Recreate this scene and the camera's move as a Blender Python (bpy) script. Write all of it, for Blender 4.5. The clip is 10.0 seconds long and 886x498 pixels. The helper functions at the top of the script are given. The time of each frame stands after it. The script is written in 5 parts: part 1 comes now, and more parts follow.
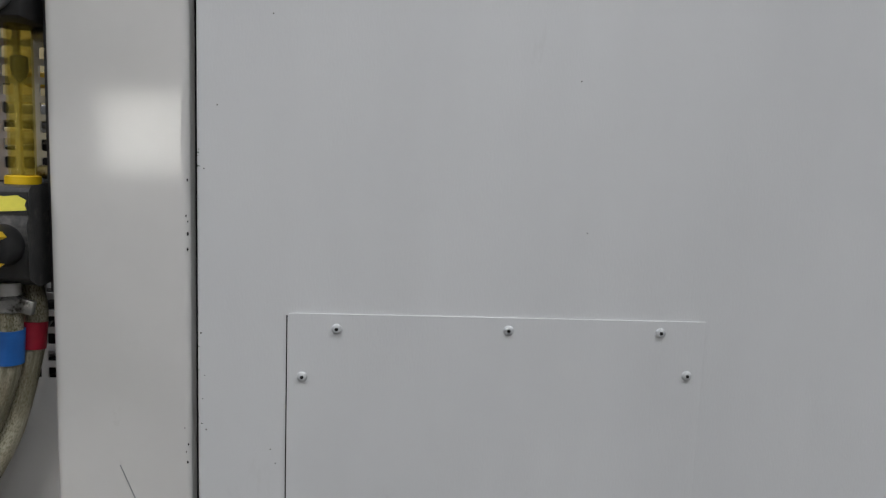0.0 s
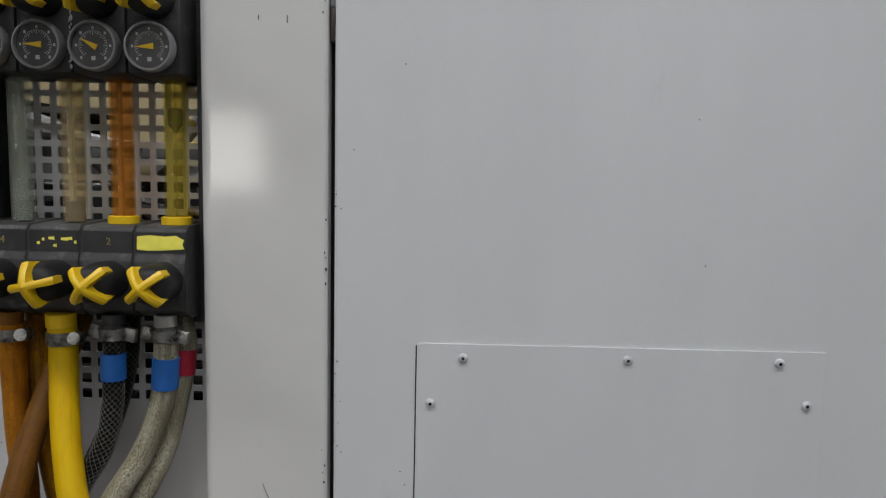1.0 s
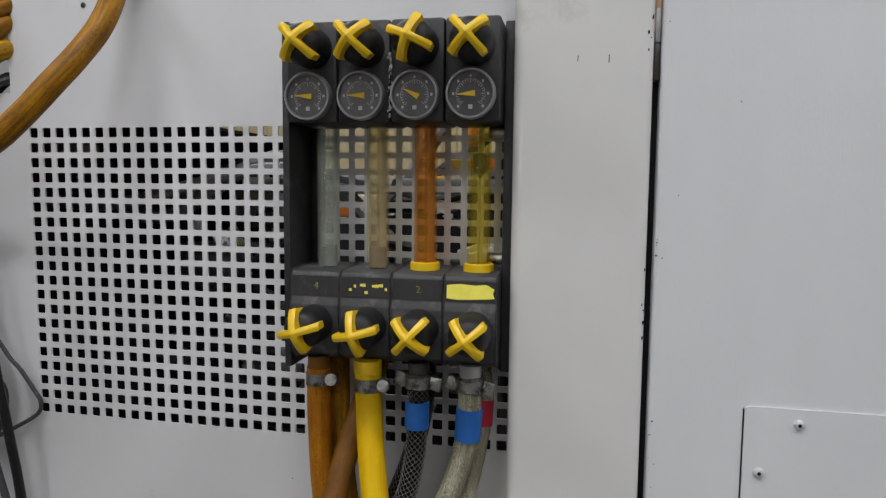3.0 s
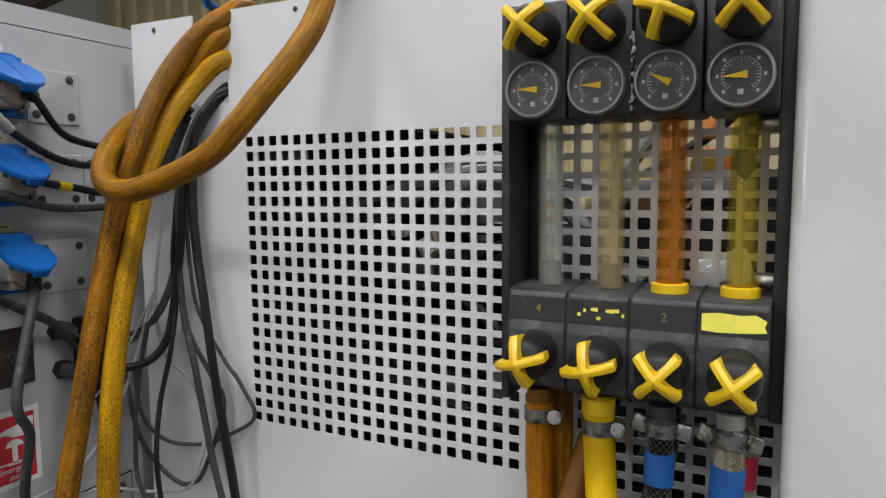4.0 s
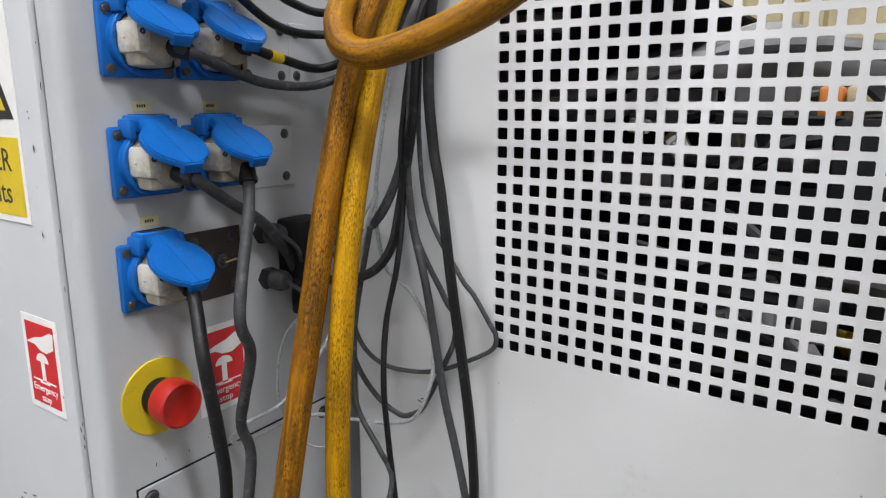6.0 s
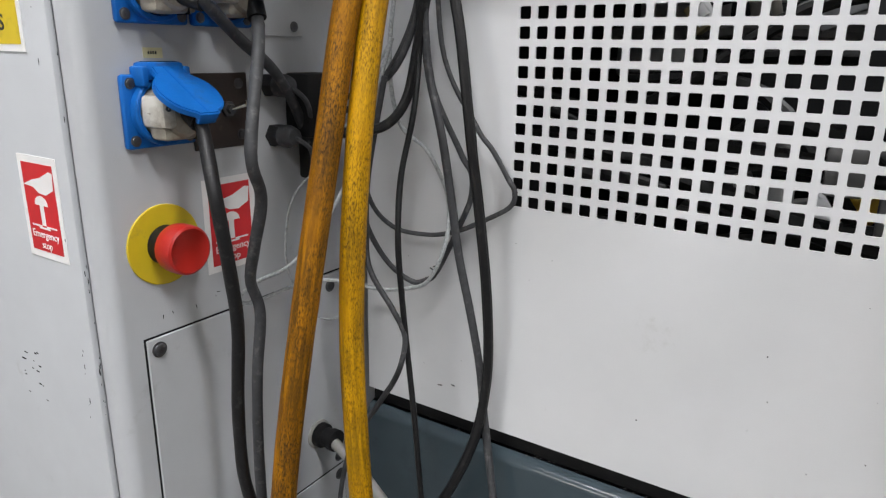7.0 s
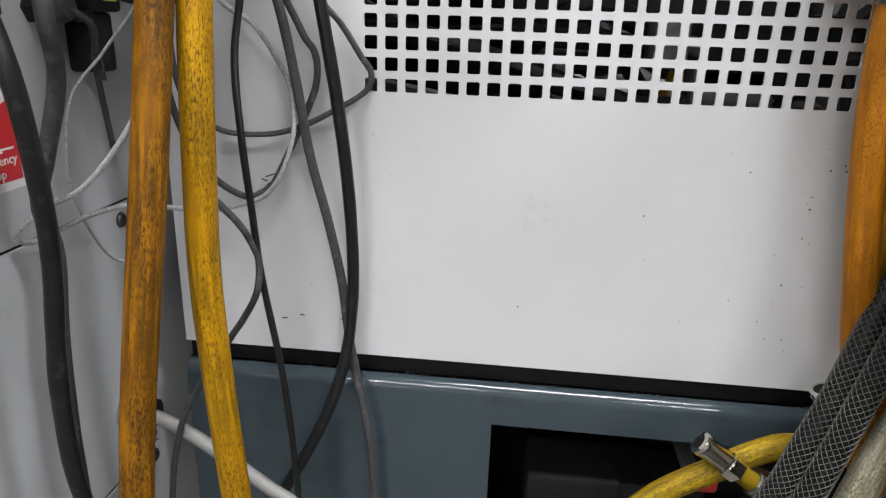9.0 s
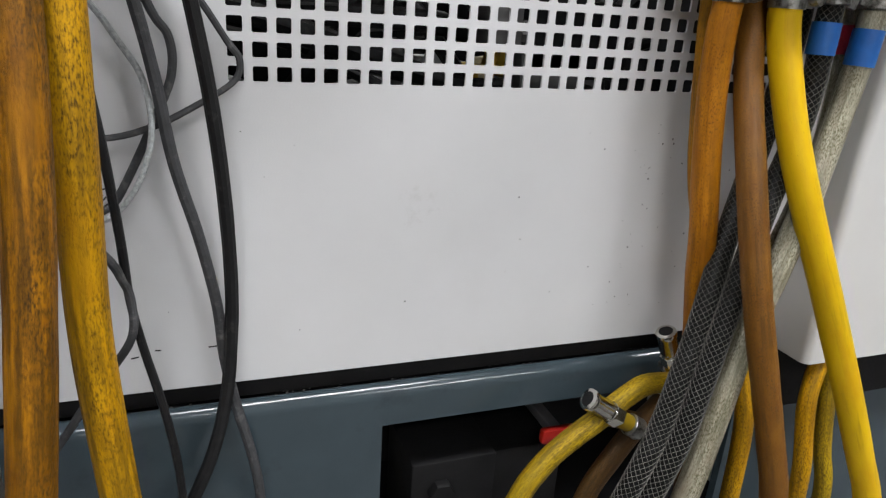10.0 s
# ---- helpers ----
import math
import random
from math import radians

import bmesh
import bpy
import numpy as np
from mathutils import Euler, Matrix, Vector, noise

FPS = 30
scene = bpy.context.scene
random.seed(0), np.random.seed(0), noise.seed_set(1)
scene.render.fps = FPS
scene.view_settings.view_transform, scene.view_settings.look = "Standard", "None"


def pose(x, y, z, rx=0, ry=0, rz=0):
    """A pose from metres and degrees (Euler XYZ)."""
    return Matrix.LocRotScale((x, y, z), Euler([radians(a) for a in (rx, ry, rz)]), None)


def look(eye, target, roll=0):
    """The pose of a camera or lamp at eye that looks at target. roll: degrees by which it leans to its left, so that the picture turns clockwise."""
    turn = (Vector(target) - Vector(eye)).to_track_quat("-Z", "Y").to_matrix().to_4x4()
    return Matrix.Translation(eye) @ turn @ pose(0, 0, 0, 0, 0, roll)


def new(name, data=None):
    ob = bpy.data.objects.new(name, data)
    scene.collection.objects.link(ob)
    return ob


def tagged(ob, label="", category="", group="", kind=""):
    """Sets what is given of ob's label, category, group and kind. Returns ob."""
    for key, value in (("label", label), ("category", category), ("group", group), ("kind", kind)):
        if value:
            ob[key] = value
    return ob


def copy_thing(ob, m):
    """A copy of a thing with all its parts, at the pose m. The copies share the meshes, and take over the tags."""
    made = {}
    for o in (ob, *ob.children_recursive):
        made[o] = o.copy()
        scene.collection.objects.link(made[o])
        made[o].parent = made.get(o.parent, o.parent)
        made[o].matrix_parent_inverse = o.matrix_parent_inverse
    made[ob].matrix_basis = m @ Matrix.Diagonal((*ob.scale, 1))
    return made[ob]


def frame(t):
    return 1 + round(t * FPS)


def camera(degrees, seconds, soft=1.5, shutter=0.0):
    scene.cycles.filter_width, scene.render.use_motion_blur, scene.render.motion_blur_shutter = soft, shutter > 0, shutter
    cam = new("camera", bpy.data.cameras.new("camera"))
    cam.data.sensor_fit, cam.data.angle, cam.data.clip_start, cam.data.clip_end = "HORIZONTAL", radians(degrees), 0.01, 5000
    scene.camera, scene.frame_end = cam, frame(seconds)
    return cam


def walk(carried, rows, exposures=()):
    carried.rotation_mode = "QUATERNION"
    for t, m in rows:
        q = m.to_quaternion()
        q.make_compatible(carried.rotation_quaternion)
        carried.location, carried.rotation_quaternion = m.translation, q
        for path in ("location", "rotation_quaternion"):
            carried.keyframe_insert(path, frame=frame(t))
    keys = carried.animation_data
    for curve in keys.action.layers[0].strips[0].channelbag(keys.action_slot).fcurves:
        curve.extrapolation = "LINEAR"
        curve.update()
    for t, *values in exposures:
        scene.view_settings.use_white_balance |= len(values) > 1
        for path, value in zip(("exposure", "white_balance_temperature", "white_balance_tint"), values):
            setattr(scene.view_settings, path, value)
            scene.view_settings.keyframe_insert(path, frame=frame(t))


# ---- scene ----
cam = camera(66.2, 10.0, soft=1.25)
PATH = [
    (0, (0.759, -0.592, 1.337), (0.892, 1.39, 1.105), 2.1),
    (0.1, (0.756, -0.594, 1.339), (0.868, 1.39, 1.112), 2.0),
    (0.5, (0.741, -0.603, 1.342), (0.768, 1.388, 1.152), 1.7),
    (1, (0.702, -0.617, 1.357), (0.671, 1.372, 1.154), 1.2),
    (1.5, (0.653, -0.632, 1.371), (0.561, 1.357, 1.175), 1.2),
    (2, (0.603, -0.643, 1.376), (0.47, 1.345, 1.2), 0.5),
    (2.2, (0.588, -0.648, 1.375), (0.442, 1.34, 1.209), 0.2),
    (3.3, (0.529, -0.571, 1.388), (-0.011, 1.344, 1.197), 0.8),
    (3.5, (0.517, -0.554, 1.39), (-0.128, 1.329, 1.195), 0.7),
    (3.8, (0.496, -0.537, 1.394), (-0.308, 1.283, 1.194), 0.0),
    (4, (0.485, -0.533, 1.392), (-0.406, 1.247, 1.199), -0.4),
    (4.5, (0.453, -0.522, 1.397), (-0.643, 1.14, 1.207), -0.8),
    (5, (0.411, -0.518, 1.394), (-0.789, 1.07, 1.199), -1.0),
    (5.2, (0.386, -0.513, 1.378), (-0.817, 1.074, 1.193), -1.3),
    (6.3, (0.257, -0.488, 1.332), (-0.811, 1.133, 0.851), 0.3),
    (6.5, (0.256, -0.497, 1.299), (-0.801, 1.132, 0.819), -0.2),
    (7, (0.253, -0.503, 1.271), (-0.791, 1.108, 0.709), 0.9),
    (7.5, (0.253, -0.513, 1.25), (-0.772, 1.097, 0.651), 1.9),
    (8, (0.187, -0.526, 1.236), (-0.533, 1.23, 0.605), 1.9),
    (8.5, (0.14, -0.534, 1.23), (-0.32, 1.302, 0.584), 1.4),
    (9, (0.111, -0.501, 1.198), (-0.092, 1.382, 0.554), 1.8),
    (9.3, (0.058, -0.472, 1.192), (0.153, 1.42, 0.55), 1.3),
    (9.5, (0.037, -0.466, 1.193), (0.267, 1.398, 0.507), 1.2),
    (9.6, (0.015, -0.459, 1.19), (0.351, 1.391, 0.51), 1.7),
    (10, (-0.025, -0.456, 1.2), (0.637, 1.304, 0.52), 3.9),
]
walk(cam, [(t, look(eye, target, roll)) for t, eye, target, roll in PATH],
     exposures=[(0, -0.95), (1, -0.95), (2.2, -0.85), (3.5, -0.56), (4.2, -0.28), (5, -0.03), (6.5, 0.08), (7.5, 0.1), (8.5, 0.2), (9.5, 0.12), (10, 0.02)])

# ---------------------------------------------------------------- world, lights, exposure
world = bpy.data.worlds.new("world")
scene.world = world
world.use_nodes = True
wn = world.node_tree
sky = wn.nodes.new("ShaderNodeTexSky")
sky.sky_type, sky.sun_disc = "NISHITA", False
sky.sun_elevation, sky.sun_rotation = radians(40), radians(200)
wn.links.new(sky.outputs["Color"], wn.nodes["Background"].inputs["Color"])
wn.nodes["Background"].inputs["Strength"].default_value = 0.12


def area_lamp(name, m, sx, sy, watts, colour=(0.955, 0.96, 1.0)):
    d = bpy.data.lights.new(name, "AREA")
    d.shape, d.size, d.size_y, d.energy, d.color = "RECTANGLE", sx, sy, watts, colour
    ob = new(name, d)
    ob.matrix_world = m
    return ob


# hall lamps, unseen and assumed: rows of linear fittings under the roof (the fittings are built further down)
# the y = -4.2 row is fill, added to brighten the regulator's front
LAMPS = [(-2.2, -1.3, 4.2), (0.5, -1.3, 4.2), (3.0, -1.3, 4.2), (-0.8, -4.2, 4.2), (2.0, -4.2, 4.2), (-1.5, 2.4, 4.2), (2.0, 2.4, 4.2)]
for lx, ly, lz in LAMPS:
    area_lamp("assumed_hall_light", pose(lx, ly, lz - 0.06), 1.4, 0.32, 81)


# ---------------------------------------------------------------- materials
def mat(name, base, rough=0.5, metal=0.0, vary=0.06, scale=30.0, bump=0.0, bump_scale=200.0, dirt=None, dirt_amt=0.0,
        dirt_scale=6.0, spec=0.5, dirt_edge=None, stretch=(1, 1, 1), coords="Object"):
    """Procedural surface: base colour with fine grain, larger stains and a little relief."""
    m = bpy.data.materials.new(name)
    m.use_nodes = True
    nt = m.node_tree
    N, L = nt.nodes, nt.links
    b = N["Principled BSDF"]
    b.inputs["Metallic"].default_value = metal
    b.inputs["Specular IOR Level"].default_value = spec
    tc = N.new("ShaderNodeTexCoord")
    mp = N.new("ShaderNodeMapping")
    mp.inputs["Scale"].default_value = stretch
    L.new(tc.outputs[coords], mp.inputs["Vector"])

    def noise_tex(sc, det=4.0, rgh=0.6):
        n = N.new("ShaderNodeTexNoise")
        n.inputs["Scale"].default_value, n.inputs["Detail"].default_value, n.inputs["Roughness"].default_value = sc, det, rgh
        L.new(mp.outputs["Vector"], n.inputs["Vector"])
        return n.outputs["Fac"]

    def ramp(fac, a, z, ca, cz):
        r = N.new("ShaderNodeValToRGB")
        r.color_ramp.elements[0].position, r.color_ramp.elements[1].position = a, z
        r.color_ramp.elements[0].color, r.color_ramp.elements[1].color = (*ca, 1), (*cz, 1)
        L.new(fac, r.inputs["Fac"])
        return r.outputs["Color"]

    lo = tuple(max(0, c * (1 - vary)) for c in base)
    hi = tuple(min(1, c * (1 + vary)) for c in base)
    col = ramp(noise_tex(scale), 0.3, 0.7, lo, hi)
    if dirt:
        lo_, hi_ = dirt_edge or (0.62 - dirt_amt, 0.78 - dirt_amt * 0.6)
        mask = ramp(noise_tex(dirt_scale, 8.0, 0.7), lo_, hi_, (0, 0, 0), (1, 1, 1))
        mx = N.new("ShaderNodeMix")
        mx.data_type = "RGBA"
        L.new(mask, mx.inputs["Factor"])
        L.new(col, mx.inputs[6])
        mx.inputs[7].default_value = (*dirt, 1)
        col = mx.outputs[2]
    L.new(col, b.inputs["Base Color"])
    rr = N.new("ShaderNodeMapRange")
    rr.inputs["To Min"].default_value, rr.inputs["To Max"].default_value = max(0.02, rough - 0.08), min(1, rough + 0.08)
    L.new(noise_tex(scale * 0.6), rr.inputs["Value"])
    L.new(rr.outputs["Result"], b.inputs["Roughness"])
    if bump:
        bp = N.new("ShaderNodeBump")
        bp.inputs["Strength"].default_value, bp.inputs["Distance"].default_value = bump, 0.001
        L.new(noise_tex(bump_scale), bp.inputs["Height"])
        L.new(bp.outputs["Normal"], b.inputs["Normal"])
    return m


PAINT = mat("light_grey_paint", (0.62, 0.625, 0.63), 0.36, 0, 0.035, 9, 0.12, 700, (0.47, 0.47, 0.455), -0.04, 12.0)
DOORP = mat("pale_grey_door_paint", (0.59, 0.605, 0.615), 0.4, 0, 0.05, 5, 0.15, 600, (0.49, 0.50, 0.495), 0.0, 7.0, stretch=(1, 1, 0.3))
CREAM = mat("warm_grey_gloss_paint", (0.60, 0.60, 0.585), 0.11, 0, 0.03, 12, 0.012, 120, (0.47, 0.47, 0.43), 0.0, 12.0)
CABP = mat("grey_cabinet_paint", (0.475, 0.488, 0.50), 0.4, 0, 0.035, 18, 0.2, 800, (0.33, 0.325, 0.315), 0.0, 16.0)
BEAMP = mat("blue_grey_paint", (0.042, 0.060, 0.070), 0.15, 0, 0.06, 18, 0.1, 300, (0.03, 0.035, 0.04), 0.08, 7.0)
# grimy black parts and joints, and strips painted in for shade
BLACK = mat("black_grime_and_shade", (0.007, 0.007, 0.0075), 0.6, 0, 0.3, 40, 0.4, 200, spec=0.25)
# near-black: dark steel bits, and the shade inside casing and recess
DARKIN = mat("dark_steel_and_shade", (0.010, 0.010, 0.011), 0.6, 0, 0.3, 8, spec=0.2)
STEELG = mat("grey_steel", (0.30, 0.31, 0.32), 0.4, 0.6, 0.15, 20)
# grey steel darkened to carry the dimness inside the machine
INPIPE = mat("dimmed_interior_steel", (0.19, 0.19, 0.188), 0.5, 0.4, 0.3, 14, spec=0.3)
ZINC = mat("zinc_plated_steel", (0.40, 0.40, 0.385), 0.32, 0.95, 0.2, 90, 0.4, 300, (0.07, 0.065, 0.055), dirt_scale=90, dirt_edge=(0.46, 0.62))
CHROME = mat("nickel_plated_brass", (0.62, 0.60, 0.55), 0.16, 1.0, 0.08, 60, 0.05, 300, (0.2, 0.18, 0.14), 0.03, 80)
SCREW = mat("dark_screw_steel", (0.10, 0.10, 0.105), 0.38, 0.7, 0.2, 90)
SCREWP = mat("painted_screw", (0.50, 0.52, 0.53), 0.45, 0.0, 0.1, 150)
CHAR = mat("charcoal_plastic", (0.023, 0.023, 0.024), 0.45, 0, 0.2, 60, 0.25, 600, (0.075, 0.073, 0.070), 0.07, 30, spec=0.4)
CHARL = mat("dusty_charcoal_plastic", (0.034, 0.034, 0.034), 0.55, 0, 0.25, 60, 0.3, 600, (0.12, 0.115, 0.105), 0.10, 55)
KNOB = mat("black_knob_plastic", (0.010, 0.010, 0.011), 0.5, 0, 0.2, 80, 0.1, 500, (0.03, 0.03, 0.03), 0.04, 30, spec=0.35)
YELLOWP = mat("yellow_plastic", (0.70, 0.46, 0.008), 0.38, 0, 0.06, 50, 0.1, 400, (0.45, 0.30, 0.03), 0.05, 60)
YLABEL = mat("yellow_label", (0.78, 0.72, 0.10), 0.5, 0, 0.08, 90)
BLUEP = mat("blue_socket_plastic", (0.005, 0.115, 0.42), 0.48, 0, 0.12, 40, 0.2, 500, (0.03, 0.09, 0.22), 0.08, 45, spec=0.25)
PLUGW = mat("grimy_white_plug", (0.37, 0.34, 0.28), 0.5, 0, 0.12, 60, 0.3, 300, (0.15, 0.12, 0.085), dirt_scale=34, dirt_edge=(0.38, 0.66))
PLUGC = mat("white_plug_plastic", (0.60, 0.58, 0.52), 0.45, 0, 0.06, 60, 0.1, 300, (0.25, 0.21, 0.16), dirt_scale=40, dirt_edge=(0.46, 0.68))
RUBBER = mat("black_cable_rubber", (0.007, 0.007, 0.0075), 0.45, 0, 0.3, 120, 0.3, 500, (0.04, 0.04, 0.038), 0.05, 90, spec=0.35)
GREYC = mat("dusty_grey_cable", (0.040, 0.041, 0.044), 0.6, 0, 0.25, 120, 0.3, 500, (0.13, 0.13, 0.125), 0.08, 110)
LGREY = mat("light_grey_wire", (0.38, 0.40, 0.40), 0.45, 0, 0.35, 500, 0.6, 900, (0.2, 0.2, 0.2), -0.04, 200)
WCABLE = mat("white_cable", (0.30, 0.295, 0.275), 0.45, 0, 0.1, 100)
RED = mat("red_plastic", (0.40, 0.013, 0.008), 0.4, 0, 0.08, 60, 0.2, 400, (0.20, 0.02, 0.01), 0.05, 50)
REDPRINT = mat("red_print", (0.58, 0.02, 0.025), 0.4, 0, 0.05, 50)
WPRINT = mat("white_print", (0.78, 0.77, 0.75), 0.4, 0, 0.04, 60)
YDISC = mat("yellow_disc", (0.66, 0.49, 0.02), 0.4, 0, 0.05, 50, 0.1, 300, (0.35, 0.27, 0.05), 0.05, 30)
BLACKPRINT = mat("black_print", (0.02, 0.02, 0.02), 0.5)
BROWN = mat("brown_insulating_plate", (0.03, 0.019, 0.015), 0.4, 0, 0.2, 40, 0.2, 300, (0.12, 0.09, 0.06), 0.06, 30)
# dial grey is lifted to paint in reflection and dust of absent glass
DIAL = mat("dark_dial_glass_sheen", (0.045, 0.045, 0.047), 0.3, 0, 0.2, 80, 0, 200, (0.12, 0.12, 0.115), 0.05, 70)
TICK = mat("grey_tick", (0.42, 0.43, 0.43), 0.5)
BEZEL = mat("grey_bezel", (0.24, 0.245, 0.25), 0.35, 0.3, 0.12, 120, 0.1, 500)
BTAPE = mat("blue_tape", (0.015, 0.12, 0.42), 0.4, 0, 0.15, 70, 0.2, 300)
RTAPE = mat("red_tape", (0.35, 0.01, 0.03), 0.4, 0, 0.15, 70, 0.2, 300)
ORB = mat("orange_machine_paint", (0.65, 0.22, 0.04), 0.5, 0, 0.1, 20)
YLB = mat("yellow_machine_paint", (0.75, 0.50, 0.05), 0.5, 0, 0.1, 20)
BEIGE = mat("beige_cladding", (0.42, 0.35, 0.20), 0.55, 0, 0.08, 3, 0, 200, (0.28, 0.23, 0.14), 0.06, 1.5)
CONC = mat("grey_concrete", (0.13, 0.128, 0.122), 0.7, 0, 0.12, 4, 0.3, 60, (0.12, 0.115, 0.11), 0.1, 1.2)
WALLM = mat("grey_wall_paint", (0.34, 0.335, 0.32), 0.7, 0, 0.05, 2, 0.1, 60)
ROOFM = mat("pale_roof_sheet", (0.55, 0.55, 0.53), 0.6, 0, 0.05, 2)
COPPER = mat("raw_wood_edge", (0.42, 0.25, 0.12), 0.6, 0, 0.2, 60)

# hoses use the tube's own (round, along) coordinates so that wear follows their length
def hose_mat(name, base, dirt, speck=(0.56, 0.66), patch=0.55, rough=0.5, along=0.3):
    """Rubber hose: colour, broad worn patches along it and clusters of fine dark specks."""
    m = bpy.data.materials.new(name)
    m.use_nodes = True
    N, L = m.node_tree.nodes, m.node_tree.links
    b = N["Principled BSDF"]
    b.inputs["Roughness"].default_value, b.inputs["Specular IOR Level"].default_value = rough, 0.22
    tc = N.new("ShaderNodeTexCoord")
    mp = N.new("ShaderNodeMapping")
    mp.inputs["Scale"].default_value = (1, along, 1)
    L.new(tc.outputs["UV"], mp.inputs["Vector"])

    def mask(sc, lo, hi, detail=5.0):
        n = N.new("ShaderNodeTexNoise")
        n.inputs["Scale"].default_value, n.inputs["Detail"].default_value, n.inputs["Roughness"].default_value = sc, detail, 0.62
        L.new(mp.outputs["Vector"], n.inputs["Vector"])
        r = N.new("ShaderNodeMapRange")
        r.inputs["From Min"].default_value, r.inputs["From Max"].default_value = lo, hi
        L.new(n.outputs["Fac"], r.inputs["Value"])
        return r.outputs["Result"]

    def mix(fac, a, z):
        x = N.new("ShaderNodeMix")
        x.data_type = "RGBA"
        L.new(fac, x.inputs["Factor"])
        if isinstance(a, tuple):
            x.inputs[6].default_value = (*a, 1)
        else:
            L.new(a, x.inputs[6])
        x.inputs[7].default_value = (*z, 1)
        return x.outputs[2]

    worn = tuple(c * patch * k for c, k in zip(base, (1.0, 0.86, 0.8)))
    grime = tuple(0.5 * (c * patch + d) for c, d in zip(base, dirt))
    col = mix(mask(48, 0.42, 0.70), base, worn)

    def scaled(fac, k):
        m_ = N.new("ShaderNodeMath")
        m_.operation = "MULTIPLY"
        L.new(fac, m_.inputs[0])
        if isinstance(k, float):
            m_.inputs[1].default_value = k
        else:
            L.new(k, m_.inputs[1])
        return m_.outputs[0]

    # long rubbed streaks, then clusters of fine scratches
    lm = N.new("ShaderNodeMapping")
    lm.inputs["Scale"].default_value = (1, 0.07, 1)
    L.new(tc.outputs["UV"], lm.inputs["Vector"])
    near = mp
    mp = lm
    streak = mask(240, speck[0] - 0.06, speck[1] + 0.02)
    mp = near
    col = mix(scaled(scaled(streak, mask(26, 0.32, 0.52)), 0.9), col, grime)
    fine = mask(900, speck[0] + 0.01, speck[1] + 0.05)
    col = mix(scaled(scaled(fine, mask(34, 0.34, 0.56)), 0.9), col, dirt)
    L.new(col, b.inputs["Base Color"])
    bp = N.new("ShaderNodeBump")
    bp.inputs["Strength"].default_value, bp.inputs["Distance"].default_value = 0.3, 0.0008
    L.new(fine, bp.inputs["Height"])
    bp.invert = True
    L.new(bp.outputs["Normal"], b.inputs["Normal"])
    return m


HOSE_O = hose_mat("worn_orange_hose", (0.44, 0.182, 0.002), (0.022, 0.012, 0.004), (0.42, 0.57), 0.42)
HOSE_D = hose_mat("dirty_orange_hose", (0.41, 0.18, 0.002), (0.022, 0.012, 0.004), (0.48, 0.64), 0.42)
HOSE_Y = hose_mat("worn_yellow_hose", (0.62, 0.325, 0.002), (0.05, 0.024, 0.003), (0.45, 0.59), 0.68)
HOSE_CY = hose_mat("clean_yellow_hose", (0.66, 0.43, 0.004), (0.30, 0.17, 0.006), (0.60, 0.74), 0.88, 0.42)
HOSE_DY = hose_mat("grimy_yellow_hose", (0.50, 0.33, 0.006), (0.06, 0.04, 0.008), (0.42, 0.58), 0.5)
HOSE_DB = hose_mat("grimy_brown_hose", (0.11, 0.055, 0.014), (0.03, 0.018, 0.008), (0.44, 0.6), 0.5)
HOSE_OR = hose_mat("orange_hose", (0.44, 0.165, 0.004), (0.12, 0.042, 0.004), (0.48, 0.62), 0.66, 0.46, 0.5)
HOSE_BR = hose_mat("brown_orange_hose", (0.20, 0.085, 0.010), (0.06, 0.026, 0.006), (0.46, 0.62), 0.7, 0.45, 0.8)
HOSE_W = hose_mat("stained_white_hose", (0.46, 0.44, 0.34), (0.085, 0.075, 0.03), (0.43, 0.56), 0.55, 0.45, 0.4)



BRAIDIN = mat("dark_braided_hose", (0.006, 0.006, 0.006), 0.45, 0, 0.3, 60, 0.2, 300, spec=0.12)
STRAND = mat("pale_braid_strand", (0.098, 0.096, 0.082), 0.5, 0, 0.25, 90, 0, 200, (0.08, 0.075, 0.06), 0.10, 40)


def clear_material(name, colour, clear, rough=0.08):
    m = bpy.data.materials.new(name)
    m.use_nodes = True
    N, L = m.node_tree.nodes, m.node_tree.links
    b = N["Principled BSDF"]
    b.inputs["Base Color"].default_value = (*colour, 1)
    b.inputs["Roughness"].default_value = 0.1
    t = N.new("ShaderNodeBsdfTransparent")
    t.inputs["Color"].default_value = (*[0.62 + 0.38 * min(1, c * 2.2) for c in colour], 1)
    mx = N.new("ShaderNodeMixShader")
    nz = N.new("ShaderNodeTexNoise")
    nz.inputs["Scale"].default_value = 70
    tc = N.new("ShaderNodeTexCoord")
    mp = N.new("ShaderNodeMapping")
    mp.inputs["Scale"].default_value = (1, 1, 0.15)
    L.new(tc.outputs["Object"], mp.inputs[0])
    L.new(mp.outputs[0], nz.inputs["Vector"])
    mr = N.new("ShaderNodeMapRange")
    mr.inputs["To Min"].default_value, mr.inputs["To Max"].default_value = clear - 0.09, clear + 0.07
    L.new(nz.outputs["Fac"], mr.inputs["Value"])
    L.new(mr.outputs[0], mx.inputs[0])
    L.new(b.outputs[0], mx.inputs[1])
    L.new(t.outputs[0], mx.inputs[2])
    L.new(mx.outputs[0], N["Material Output"].inputs["Surface"])
    return m


TUBE_MATS = [clear_material("clear_tube", (0.55, 0.60, 0.50), 0.81), clear_material("smoky_tube", (0.54, 0.43, 0.28), 0.79),
             clear_material("amber_tube", (0.50, 0.25, 0.03), 0.80), clear_material("yellow_tube", (0.48, 0.40, 0.08), 0.86)]


